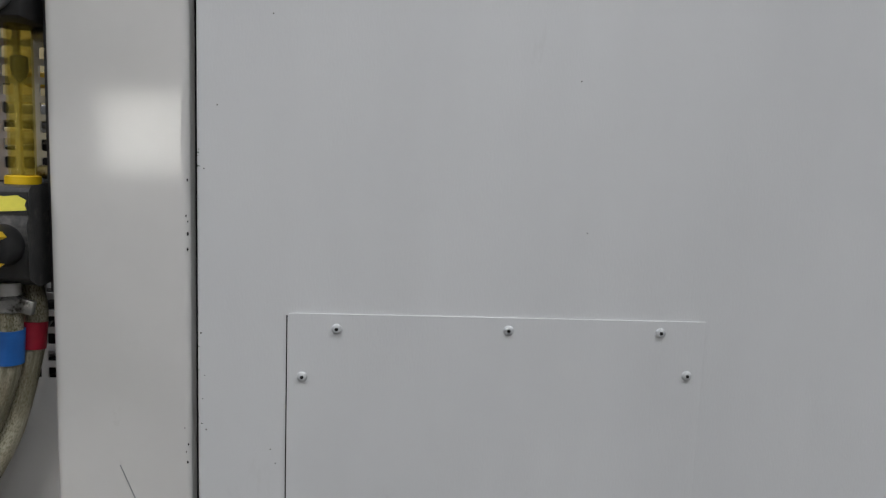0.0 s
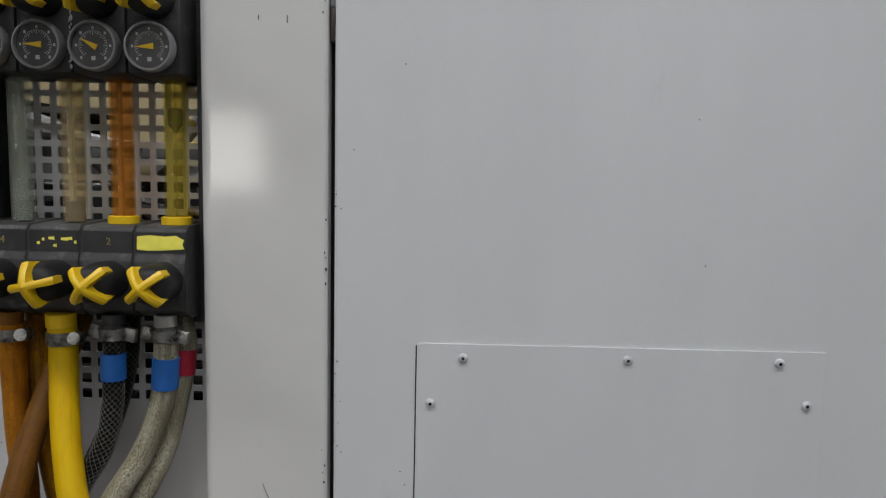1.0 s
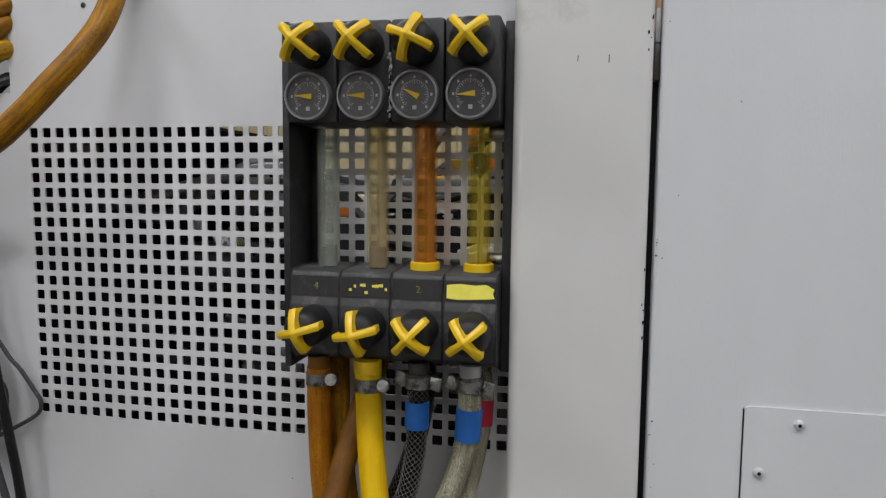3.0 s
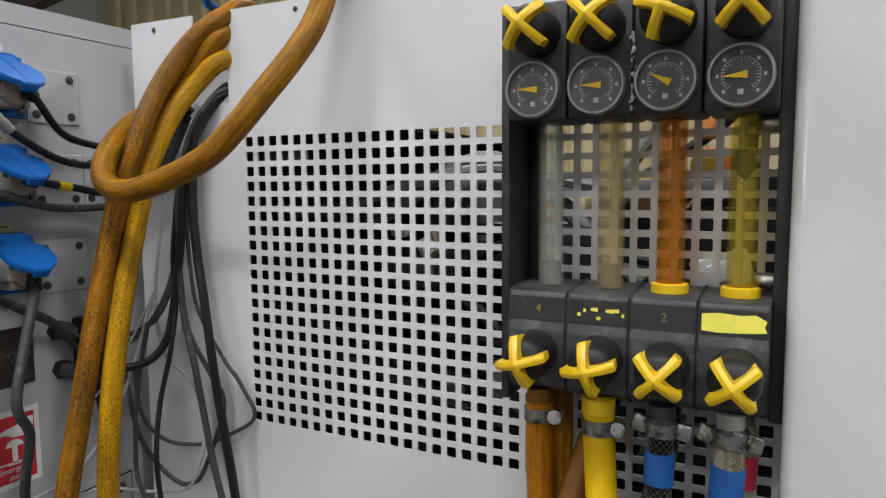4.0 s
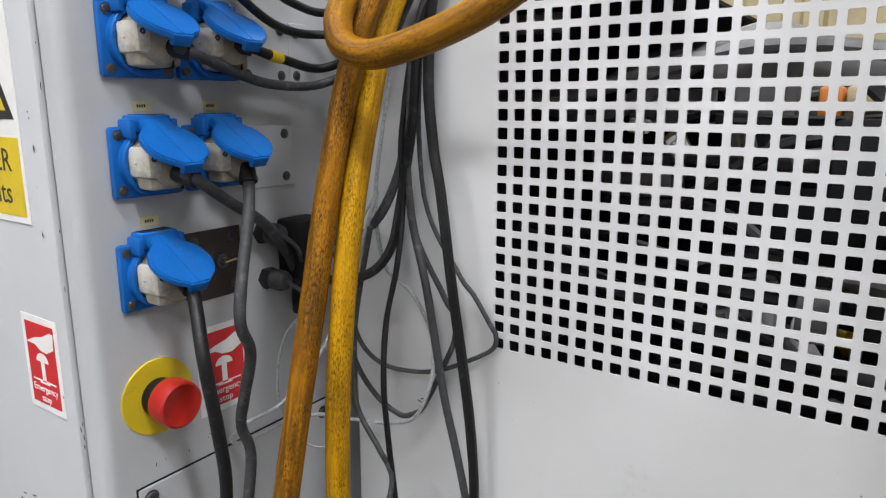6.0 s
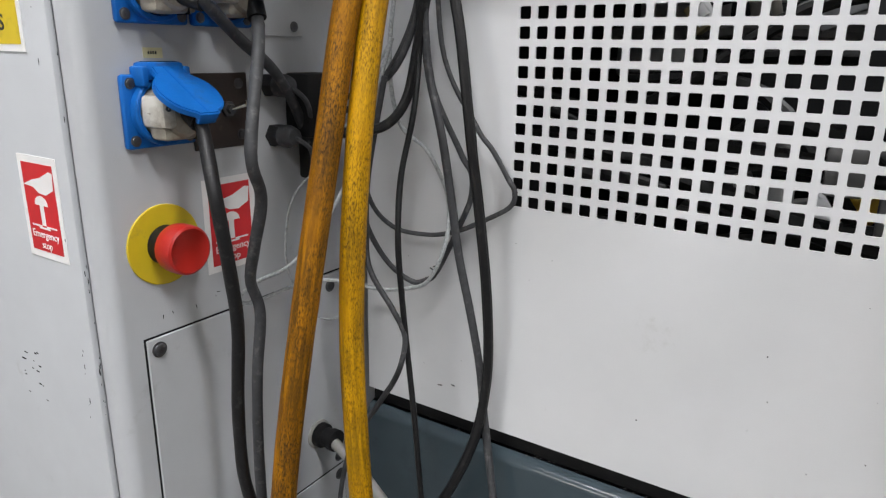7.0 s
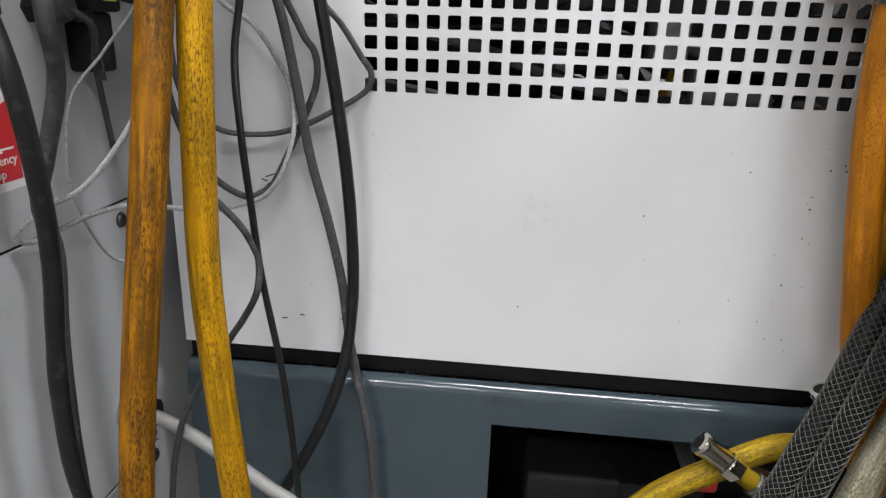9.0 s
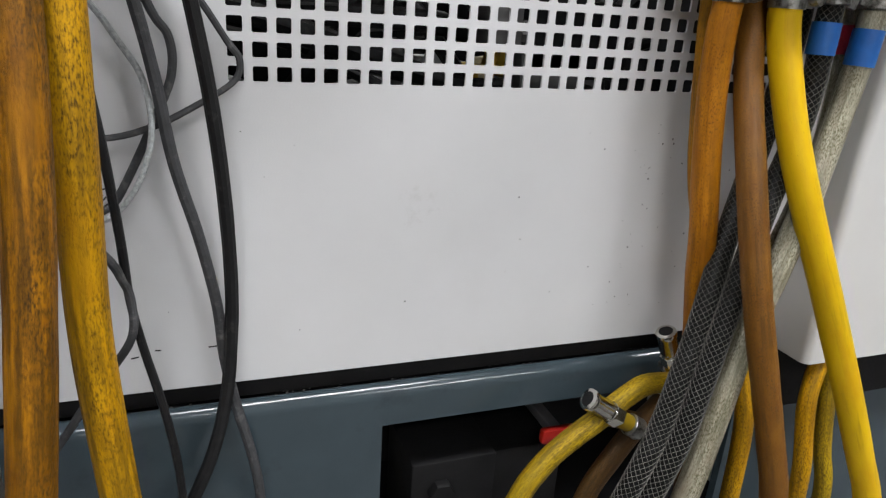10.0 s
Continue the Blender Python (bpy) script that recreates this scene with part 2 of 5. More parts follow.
def glow_material(name, strength):
    m = bpy.data.materials.new(name)
    m.use_nodes = True
    b = m.node_tree.nodes["Principled BSDF"]
    b.inputs["Emission Color"].default_value, b.inputs["Emission Strength"].default_value = (1, 0.97, 0.92, 1), strength
    return m


LAMPGLOW = glow_material("lamp_diffuser", 6.0)


# ---------------------------------------------------------------- mesh helpers
def smooth_obj(me, angle=35):
    me.polygons.foreach_set("use_smooth", [True] * len(me.polygons))
    me.set_sharp_from_angle(angle=radians(angle))


def link_mesh(name, me, material, parent=None, label="", smooth=True):
    if material:
        me.materials.append(material)
    if smooth:
        smooth_obj(me)
    ob = new(name, me)
    if parent:
        ob.parent = parent
    if label:
        ob["label"] = label
    return ob


def part(name, bm, material, parent=None, label="", smooth=True):
    """Links a bmesh as one mesh object under a thing or a part."""
    bmesh.ops.recalc_face_normals(bm, faces=bm.faces[:])
    me = bpy.data.meshes.new(name)
    bm.to_mesh(me)
    bm.free()
    return link_mesh(name, me, material, parent, label, smooth)


def thing(name, label, category, m=None, group="", kind=""):
    ob = new(name)
    ob.empty_display_size = 0.02
    if m is not None:
        ob.matrix_basis = m
    return tagged(ob, label, category, group, kind)


def box(x0, x1, y0, y1, z0, z1, bevel=0.0, seg=2, bm=None):
    out = bm or bmesh.new()
    b = bmesh.new()
    bmesh.ops.create_cube(b, size=1, matrix=Matrix.Translation(((x0 + x1) / 2, (y0 + y1) / 2, (z0 + z1) / 2)) @ Matrix.Diagonal((x1 - x0, y1 - y0, z1 - z0, 1)))
    if bevel:
        bmesh.ops.bevel(b, geom=b.edges[:], offset=bevel, segments=seg, affect="EDGES", profile=0.5)
    merge(out, b)
    return out


def merge(out, b, m=None):
    if m is not None:
        b.transform(m)
    me = bpy.data.meshes.new("tmp")
    b.to_mesh(me)
    b.free()
    out.from_mesh(me)
    bpy.data.meshes.remove(me)
    return out


def lathe(profile, seg=24, bm=None, m=None, caps=True):
    """Turns (radius, height) pairs about local z; open ends are capped."""
    b = bmesh.new()
    rings = []
    for r, h in profile:
        if r < 1e-6:
            rings.append([b.verts.new((0, 0, h))])
        else:
            rings.append([b.verts.new((r * math.cos(2 * math.pi * k / seg), r * math.sin(2 * math.pi * k / seg), h)) for k in range(seg)])
    for a, c in zip(rings, rings[1:]):
        for k in range(seg):
            n = (k + 1) % seg
            if len(a) == 1 and len(c) > 1:
                b.faces.new((a[0], c[k], c[n]))
            elif len(c) == 1 and len(a) > 1:
                b.faces.new((a[k], a[n], c[0]))
            elif len(a) > 1:
                b.faces.new((a[k], a[n], c[n], c[k]))
    for ring in (rings[0], rings[-1]):
        if caps and len(ring) > 1:
            b.faces.new(ring)
    return merge(bm or bmesh.new(), b, m)


FRONT = pose(0, 0, 0, 90, 0, 0)      # turns local z to -y (towards the aisle)
SIDE = pose(0, 0, 0, 0, 90, 0)       # turns local z to +x


def spline(points, n=10):
    pts = [Vector(p) for p in points]
    pts = [pts[0] * 2 - pts[1]] + pts + [pts[-1] * 2 - pts[-2]]
    out = []
    for a, b, c, d in zip(pts, pts[1:], pts[2:], pts[3:]):
        for k in range(n):
            t = k / n
            out.append(0.5 * ((2 * b) + (c - a) * t + (2 * a - 5 * b + 4 * c - d) * t * t + (3 * b - a - 3 * c + d) * t ** 3))
    out.append(pts[-2])
    return out


def tube_mesh(name, points, radius, seg=12, n=8, wobble=0.0, smooth_path=True):
    """A round tube swept along a smooth line; UV in metres: x round it, y along it."""
    line = spline(points, n) if smooth_path else [Vector(p) for p in points]
    tang = [(line[min(i + 1, len(line) - 1)] - line[max(i - 1, 0)]).normalized() for i in range(len(line))]
    side = tang[0].orthogonal().normalized()
    verts, along, dist = [], [], 0.0
    for i, p in enumerate(line):
        if i:
            dist += (p - line[i - 1]).length
        side = (side - tang[i] * side.dot(tang[i])).normalized()
        up = tang[i].cross(side)
        r = radius * (1 + wobble * noise.noise(p * 40))
        along.append(dist)
        for k in range(seg):
            a = 2 * math.pi * k / seg
            verts.append(p + (side * math.cos(a) + up * math.sin(a)) * r)
    faces, uvs = [], []
    for i in range(len(line) - 1):
        for k in range(seg):
            nx = (k + 1) % seg
            faces.append((i * seg + k, i * seg + nx, (i + 1) * seg + nx, (i + 1) * seg + k))
            u0, u1 = 2 * math.pi * radius * k / seg, 2 * math.pi * radius * (k + 1) / seg
            uvs += [(u0, along[i]), (u1, along[i]), (u1, along[i + 1]), (u0, along[i + 1])]
    end = (len(line) - 1) * seg
    faces.append(tuple(range(seg - 1, -1, -1)))
    faces.append(tuple(range(end, end + seg)))
    uvs += [(0, 0)] * seg * 2
    me = bpy.data.meshes.new(name)
    me.from_pydata([tuple(v) for v in verts], [], faces)
    lay = me.uv_layers.new(name="UVMap")
    for loop, uv in zip(lay.data, uvs):
        loop.uv = uv
    return me


def tube_part(name, points, radius, material, parent=None, label="", seg=12, n=8, wobble=0.0):
    return link_mesh(name, tube_mesh(name, points, radius, seg, n, wobble), material, parent, label)


def words(name, body, size, material, m, parent, spacing=1.0):
    cu = bpy.data.curves.new("tmp_text", "FONT")
    cu.body, cu.size, cu.align_x, cu.align_y, cu.extrude, cu.resolution_u = body, size, "CENTER", "CENTER", 0.00015, 2
    cu.space_line = spacing
    tmp = new("tmp_text", cu)
    me = bpy.data.meshes.new_from_object(tmp.evaluated_get(bpy.context.evaluated_depsgraph_get()))
    bpy.data.objects.remove(tmp)
    me.transform(m)
    return link_mesh(name, me, material, parent, smooth=False)


def prism(outline, depth, bm=None, m=None):
    """A flat plate with this outline in local xy, from z = 0 to depth."""
    b = bmesh.new()
    lo = [b.verts.new((x, y, 0)) for x, y in outline]
    hi = [b.verts.new((x, y, depth)) for x, y in outline]
    b.faces.new(lo[::-1])
    b.faces.new(hi)
    for k in range(len(lo)):
        n = (k + 1) % len(lo)
        b.faces.new((lo[k], lo[n], hi[n], hi[k]))
    return merge(bm or bmesh.new(), b, m)


def screw_bm(r=0.004, h=0.0022, slot=True):
    """A pan-head screw with a cross recess, on local z."""
    bm = lathe([(r * 1.25, 0), (r * 1.25, 0.0005), (r, 0.0006), (r * 0.92, h * 0.75), (r * 0.6, h), (r * 0.28, h), (r * 0.22, h * 0.45), (0, h * 0.45)], 14)
    if slot:
        for a in (0, 90):
            merge(bm, box(-r * 0.62, r * 0.62, -r * 0.11, r * 0.11, h * 0.96, h * 1.05), pose(0, 0, 0, 0, 0, a))
    return bm


# ---------------------------------------------------------------- hall
def hall():
    f = part("floor", box(-6, 7, -6, 5, -0.2, 0), CONC, smooth=False)
    tagged(f, "grey concrete workshop floor with stains", "floor", kind="structure")
    c = part("ceiling", box(-6, 7, -6, 5, 4.5, 4.6), ROOFM, smooth=False)
    tagged(c, "pale sheet metal workshop roof", "ceiling", kind="structure")
    # corrugated cladding far behind the machine
    bm = bmesh.new()
    x, k = -6.0, 0
    prof = []
    while x < 7:
        prof += [(x, 4.5), (x + 0.11, 4.5), (x + 0.135, 4.46), (x + 0.215, 4.46)]
        x += 0.24
    lo = [bm.verts.new((px, py, 0)) for px, py in prof]
    hi = [bm.verts.new((px, py, 4.5)) for px, py in prof]
    for k in range(len(lo) - 1):
        bm.faces.new((lo[k], lo[k + 1], hi[k + 1], hi[k]))
    w = part("wall_north", bm, BEIGE, smooth=False)
    mod = w.modifiers.new("thickness", "SOLIDIFY")
    mod.thickness = 0.03
    tagged(w, "beige corrugated sheet metal workshop wall", "wall", kind="structure")
    for nm, b in (("wall_west", (-6.2, -6, -6, 5, 0, 4.5)), ("wall_east", (7, 7.2, -6, 5, 0, 4.5))):
        tagged(part(nm, box(*b), WALLM, smooth=False), "grey painted workshop wall", "wall", kind="structure")
    bm = bmesh.new()
    wx0, wx1, wz0, wz1 = WINDOW
    for b in ((-6, wx0, 0, 4.5), (wx1, 7, 0, 4.5), (wx0, wx1, 0, wz0), (wx0, wx1, wz1, 4.5)):
        box(b[0], b[1], -6.2, -6, b[2], b[3], bm=bm)
    tagged(part("wall_south", bm, WALLM, smooth=False), "grey painted workshop wall with one window", "wall", kind="structure")
    win = thing("window_1", "small single-glazed window in a white frame", "window", kind="structure")
    fr = bmesh.new()
    t = 0.04
    for b in ((wx0, wx0 + t, wz0, wz1), (wx1 - t, wx1, wz0, wz1), (wx0 + t, wx1 - t, wz0, wz0 + t), (wx0 + t, wx1 - t, wz1 - t, wz1)):
        box(b[0], b[1], -6.12, -6.06, b[2], b[3], bm=fr)
    part("window_frame", fr, WPRINT, win, smooth=False)
    tagged(part("backdrop", box(wx0 - 2, wx1 + 2, -7.02, -7, 0, 4.5), glow_material("bright_overcast_sky", 11.0), smooth=False), "bright overcast sky outside the window", "sky", kind="structure")


WINDOW = (-2.06, -1.12, 1.18, 1.98)
hall()


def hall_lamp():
    lamp = thing("ceiling_light", "unseen long white fluorescent fitting assumed under the roof", "ceiling light", pose(*LAMPS[0]), "hall lamps")
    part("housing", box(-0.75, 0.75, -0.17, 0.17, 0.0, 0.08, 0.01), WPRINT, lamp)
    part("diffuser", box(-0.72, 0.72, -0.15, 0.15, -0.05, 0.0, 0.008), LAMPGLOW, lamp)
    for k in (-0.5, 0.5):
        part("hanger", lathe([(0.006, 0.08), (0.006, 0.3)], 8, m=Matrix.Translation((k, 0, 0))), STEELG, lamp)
    # the added fill row gets fittings too
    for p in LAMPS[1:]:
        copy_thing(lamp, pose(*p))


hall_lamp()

# ---------------------------------------------------------------- vent panel with square perforations
PITCH, ROWS, COLS = 0.015, 20, 33
HZ = 1.15                                   # height of the lowest row of holes
PX0, PX1, PZ0, PZ1 = -0.163, 0.498, 0.929, 1.567
NX0, NX1, NZ = -0.072, -0.025, 1.475        # notch for the hoses in the top edge
TH = 0.002


def vent_panel():
    verts, front, cache = [], [], {}

    def v(x, z):
        k = (round(x, 6), round(z, 6))
        if k not in cache:
            cache[k] = len(verts)
            verts.append(k)
        return cache[k]

    half, h, c = PITCH / 2, 0.0048, 0.0009
    gx = [-half + k * PITCH for k in range(COLS + 1)]
    gz = [HZ - half + k * PITCH for k in range(ROWS + 1)]
    xs = [PX0, NX0, NX1] + gx + [PX1]
    zs = [PZ0] + gz + [NZ, PZ1]
    hole = [(-h, -h + c), (-h + c, -h), (h - c, -h), (h, -h + c), (h, h - c), (h - c, h), (-h + c, h), (-h, h - c)]
    for a, (x0, x1) in enumerate(zip(xs, xs[1:])):
        for b, (z0, z1) in enumerate(zip(zs, zs[1:])):
            if x0 == NX0 and z0 == NZ:
                continue
            o = [v(x0, z0), v(x1, z0), v(x1, z1), v(x0, z1)]
            if 3 <= a < 3 + COLS and 1 <= b < 1 + ROWS:
                cx, cz = (x0 + x1) / 2, (z0 + z1) / 2
                q = [v(cx + dx, cz + dz) for dx, dz in hole]
                for k in range(4):
                    front.append((o[k], q[2 * k + 1], q[2 * k]))
                    front.append((o[k], o[(k + 1) % 4], q[(2 * k + 2) % 8], q[2 * k + 1]))
            else:
                front.append(tuple(o))
    n = len(verts)
    used = {}
    for f in front:
        for p, q in zip(f, f[1:] + f[:1]):
            key = (min(p, q), max(p, q))
            used[key] = None if key in used else (p, q)
    walls = [(e[1], e[0], e[0] + n, e[1] + n) for e in used.values() if e]
    back = [tuple(i + n for i in f[::-1]) for f in front]
    me = bpy.data.meshes.new("sheet")
    me.from_pydata([(x, 0, z) for x, z in verts] + [(x, TH, z) for x, z in verts], [], front + back + walls)
    pan = thing("vent_panel", "light grey sheet metal machine panel with rows of square vent holes", "machine panel")
    link_mesh("sheet", me, PAINT, pan, smooth=False)
    part("top_flange", box(NX1, PX1, TH, 0.02, PZ1 - 0.002, PZ1), PAINT, pan, smooth=False)
    for sx, sz in ((0.063, 1.558), (-0.128, 1.558), (0.30, 1.558)):
        part("screw", screw_bm(0.0022, 0.0012, False), SCREW, pan).matrix_basis = pose(sx, -0.0002, sz) @ FRONT
    # scuffs, short scratches and grime specks
    rng = random.Random(21)
    bm = bmesh.new()
    for x, z, ln, rot in ((-0.023, 0.960, 0.006, 88), (-0.059, 0.961, 0.004, 95), (-0.08, 1.078, 0.008, 70), (-0.083, 1.070, 0.006, 40), (-0.085, 1.074, 0.005, 110), (-0.074, 0.957, 0.005, 80)):
        merge(bm, box(-0.0005, 0.0005, -0.0002, 0.0002, -ln / 2, ln / 2), pose(x, -0.0001, z, 0, rot, 0))
    for k in range(60):
        x = 0.30 + abs(rng.gauss(0, 0.05)) if k < 38 else -0.15 + rng.random() * 0.6
        z = 0.96 + rng.random() * 0.16
        if x < 0.48:
            merge(bm, lathe([(0.0003 + 0.0006 * rng.random() ** 2, 0), (0, 0.0002)], 5), pose(x, -0.0001, z) @ FRONT)
    part("scuff_marks", bm, CHARL, pan)["kind"] = "stuff"


vent_panel()

# ---------------------------------------------------------------- machine frame round the panel
def extrude_x(profile, x0, x1, bm=None):
    """A bar with this (y, z) outline from x0 to x1."""
    b = bmesh.new()
    a = [b.verts.new((x0, y, z)) for y, z in profile]
    c = [b.verts.new((x1, y, z)) for y, z in profile]
    b.faces.new(a)
    b.faces.new(c[::-1])
    for k in range(len(a)):
        n = (k + 1) % len(a)
        b.faces.new((a[k], a[n], c[n], c[k]))
    return merge(bm or bmesh.new(), b)


def arc(cx, cy, r, a0, a1, n=7):
    return [(cx + r * math.cos(radians(a0 + (a1 - a0) * k / n)), cy + r * math.sin(radians(a0 + (a1 - a0) * k / n))) for k in range(n + 1)]


SLOT_X0, SLOT_X1, SLOT_Z = 0.103, 0.47, 0.875


def base_beam():
    beam = thing("base_beam", "blue-grey painted steel machine base with a rounded top edge and a cut-out", "machine base")
    top, front, r = 0.911, -0.004, 0.012
    bm = bmesh.new()
    full = [(0.005, top)] + arc(front + r, top - r, r, 90, 180) + [(front, 0.05), (0.005, 0.05)]
    head = [(0.005, top)] + arc(front + r, top - r, r, 90, 180) + [(front, SLOT_Z), (0.005, SLOT_Z)]
    foot = [(0.005, 0.70), (front, 0.70), (front, 0.05), (0.005, 0.05)]
    extrude_x(full, -0.163, SLOT_X0, bm)
    extrude_x(head, SLOT_X0, SLOT_X1, bm)
    extrude_x(foot, SLOT_X0, SLOT_X1, bm)
    extrude_x(full, SLOT_X1, 1.7, bm)
    bmesh.ops.remove_doubles(bm, verts=bm.verts[:], dist=1e-5)
    part("front_plate", bm, BEAMP, beam)
    part("top_plate", box(-0.163, 1.7, 0.005, 0.10, 0.900, top), BLACK, beam, smooth=False)
    part("end_plate", box(-0.163, -0.158, 0.005, 0.10, 0.05, 0.900), BEAMP, beam, smooth=False)
    # near-black back and floor paint in the shade of the cut-out
    part("recess", box(SLOT_X0 - 0.03, SLOT_X1 + 0.03, 0.16, 0.17, 0.62, 0.899), DARKIN, beam, "near-black back standing in for the shade behind the cut-out", smooth=False)
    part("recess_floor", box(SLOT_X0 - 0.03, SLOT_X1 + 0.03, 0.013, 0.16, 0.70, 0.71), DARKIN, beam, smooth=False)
    clamp = thing("clamp_block", "black steel block with a hexagon bolt inside the base cut-out", "clamp", pose(0.165, 0.045, 0.71))
    part("block", box(-0.028, 0.055, -0.03, 0.05, 0, 0.104, 0.004), BLACK, clamp)
    part("shoulder", box(0.02, 0.13, -0.02, 0.05, 0.0, 0.098, 0.004), BLACK, clamp)
    part("bolt", lathe([(0.012, 0), (0.012, 0.007), (0.0105, 0.009), (0, 0.009)], 6, m=pose(0.0, -0.03, 0.074) @ FRONT), BLACK, clamp)


base_beam()


def black_gap():
    # recessed black strip makes the gap's shade; no seal is known here
    g = part("gap_shade_strip", box(-0.163, 0.49, 0.009, 0.03, 0.911, 0.96), BLACK, smooth=False)
    tagged(g, "black strip standing in for the shaded gap between panel and base", "seal")
    rng = random.Random(5)
    bm = bmesh.new()
    for k in range(26):
        cx = rng.choice((-0.06, 0.02, 0.03, 0.12, 0.2, 0.33)) + rng.gauss(0, 0.02)
        if -0.18 < cx < 0.48:
            merge(bm, lathe([(0.0007 + rng.random() * 0.0009, 0), (0.0004, 0.0006), (0, 0.0008)], 5), pose(cx, 0.0045 + rng.random() * 0.004, 0.911, 0, 0, rng.random() * 90))
    tagged(part("metal_chips", bm, GREYC), "pale scattered chips along the top of the base", "debris", kind="stuff")


black_gap()

COLX0, COLX1, FACE, COLZ = 0.4895, 0.5962, -0.052, 0.908


def extrude_z(profile, z0, z1, bm=None):
    b = bmesh.new()
    a = [b.verts.new((x, y, z0)) for x, y in profile]
    c = [b.verts.new((x, y, z1)) for x, y in profile]
    b.faces.new(a)
    b.faces.new(c[::-1])
    for k in range(len(a)):
        n = (k + 1) % len(a)
        b.faces.new((a[k], a[n], c[n], c[k]))
    return merge(bm or bmesh.new(), b)


def guard_post_and_door():
    post = thing("guard_post", "warm grey glossy sheet metal post with rounded edges and scuffs", "machine post")
    r = 0.008
    prof = [(COLX0, 0.06)] + arc(COLX0 + r, FACE + r, r, 180, 270, 8) + [(COLX0 + r + 0.002, FACE), (COLX1 - 0.006, FACE)] + arc(COLX1 - 0.004, FACE + 0.004, 0.004, 270, 360, 4) + [(COLX1, 0.06)]
    part("sheet", extrude_z(prof, COLZ, 2.25), CREAM, post)
    # black strip on the beam paints the shade below post and door
    part("foot_shade", box(0.47, 1.2, -0.0105, -0.0045, COLZ - 0.075, COLZ + 0.004, 0.001), BLACK, post, "black strip standing in for the shade under the post")
    rng = random.Random(3)
    # scratches and chipped paint along the post
    for sx, sz, ln, rot in ((0.5395, 1.485, 0.004, 5), (0.563, 1.484, 0.006, 0), (0.548, 1.072, 0.04, -22)):
        part("scratch", box(-0.00035, 0.00035, -0.0003, 0.0002, -ln / 2, ln / 2), BLACK if ln < 0.01 else STEELG, post, smooth=False).matrix_basis = pose(sx, FACE - 0.0001, sz, 0, rot, 0)
    bm = bmesh.new()
    for k in range(16):
        z = rng.choice((1.085, 1.10, 1.29, 1.50, 1.52, 1.53)) + rng.gauss(0, 0.015)
        merge(bm, lathe([(0.0003 + 0.0006 * rng.random(), 0), (0, 0.0003)], 6, m=Matrix.Diagonal((1, 1 + 1.5 * rng.random(), 1, 1))), pose(COLX1 - 0.001 - 0.004 * rng.random() ** 2, FACE - 0.0001, z) @ FRONT)
    part("paint_chips", bm, BLACK, post)["kind"] = "stuff"
    door = thing("guard_door", "pale blue-grey sheet metal machine door with a screwed cover plate", "machine door")
    d0 = 0.6018
    prof = [(d0, 0.0)] + arc(d0 + 0.003, FACE + 0.003, 0.003, 180, 270, 4) + [(1.75, FACE), (1.75, 0.0)]
    part("sheet", extrude_z(prof, COLZ, 2.25), DOORP, door)
    bm = bmesh.new()
    for k in range(20):
        z = 0.95 + rng.random() * 0.65
        merge(bm, lathe([(0.0003 + 0.0005 * rng.random(), 0), (0, 0.0003)], 6), pose(d0 + 0.0012 + 0.006 * rng.random() ** 3, FACE - 0.0001, z) @ FRONT)
    for x, z in ((0.660, 1.105), (0.664, 1.093), (0.66, 1.45), (0.618, 1.38), (0.90, 1.41), (0.912, 1.29), (0.72, 1.17)):
        merge(bm, lathe([(0.0006, 0), (0, 0.0003)], 6), pose(x, FACE - 0.0001, z) @ FRONT)
    part("paint_chips", bm, BLACK, door)["kind"] = "stuff"
    part("gap_backing", box(0.5955, 0.6025, -0.035, -0.03, 0.92, 2.2), BLACK, door, smooth=False)
    part("packing_strip", box(0.5967, 0.6013, -0.046, -0.036, 1.505, 1.60), COPPER, door, "brown packing strip in the door gap", smooth=False)
    part("latch_tongue", box(0.5970, 0.6010, -0.0465, -0.034, 1.496, 1.522, 0.001), STEELG, door, "worn steel latch tongue")
    part("latch_ring", lathe([(0.0042, 0), (0.0042, 0.002), (0.003, 0.002), (0.003, 0)], 16, m=pose(0.5990, -0.0462, 1.54) @ FRONT), BLACK, door, "dark latch ring")
    part("gap_stop", box(0.5968, 0.6012, -0.0455, -0.036, 1.468, 1.496, 0.0008), BROWN, door, "dark brown stop in the door gap")
    cover = thing("cover_plate", "pale grey screwed cover plate on the machine door", "cover plate")
    out = [(0.676, 0.93), (1.016, 0.93), (1.016, 1.219)] + [(0.673 + 0.004, 1.219), (0.673 + 0.001, 1.218), (0.673, 1.215), (0.673, 0.93)]
    part("plate", prism([(x, z) for x, z in out[1:]], 0.0016, m=pose(0, FACE - 0.0001, 0) @ FRONT), DOORP, cover, smooth=False)
    # shadow line of the plate's left edge, laid on as a black strip
    part("edge_shadow", box(0.6718, 0.6728, FACE - 0.0006, FACE - 0.0001, 0.93, 1.217), BLACK, cover, "thin black strip for the shadow line along the plate edge", smooth=False)
    for sx, sz in ((0.712, 1.207), (0.851, 1.2085), (0.978, 1.209), (0.685, 1.167), (1.003, 1.173)):
        s = part("screw", lathe([(0.0042, 0), (0.0042, 0.0006), (0.0036, 0.0016), (0.0022, 0.0023), (0.0016, 0.0023)], 14), SCREWP, cover, "paint-covered button-head screw")
        s.matrix_basis = pose(sx, FACE - 0.0017, sz) @ FRONT
        part("recess", lathe([(0.0016, 0.00232), (0.0012, 0.0024), (0, 0.0024)], 6), BLACK, s)


guard_post_and_door()


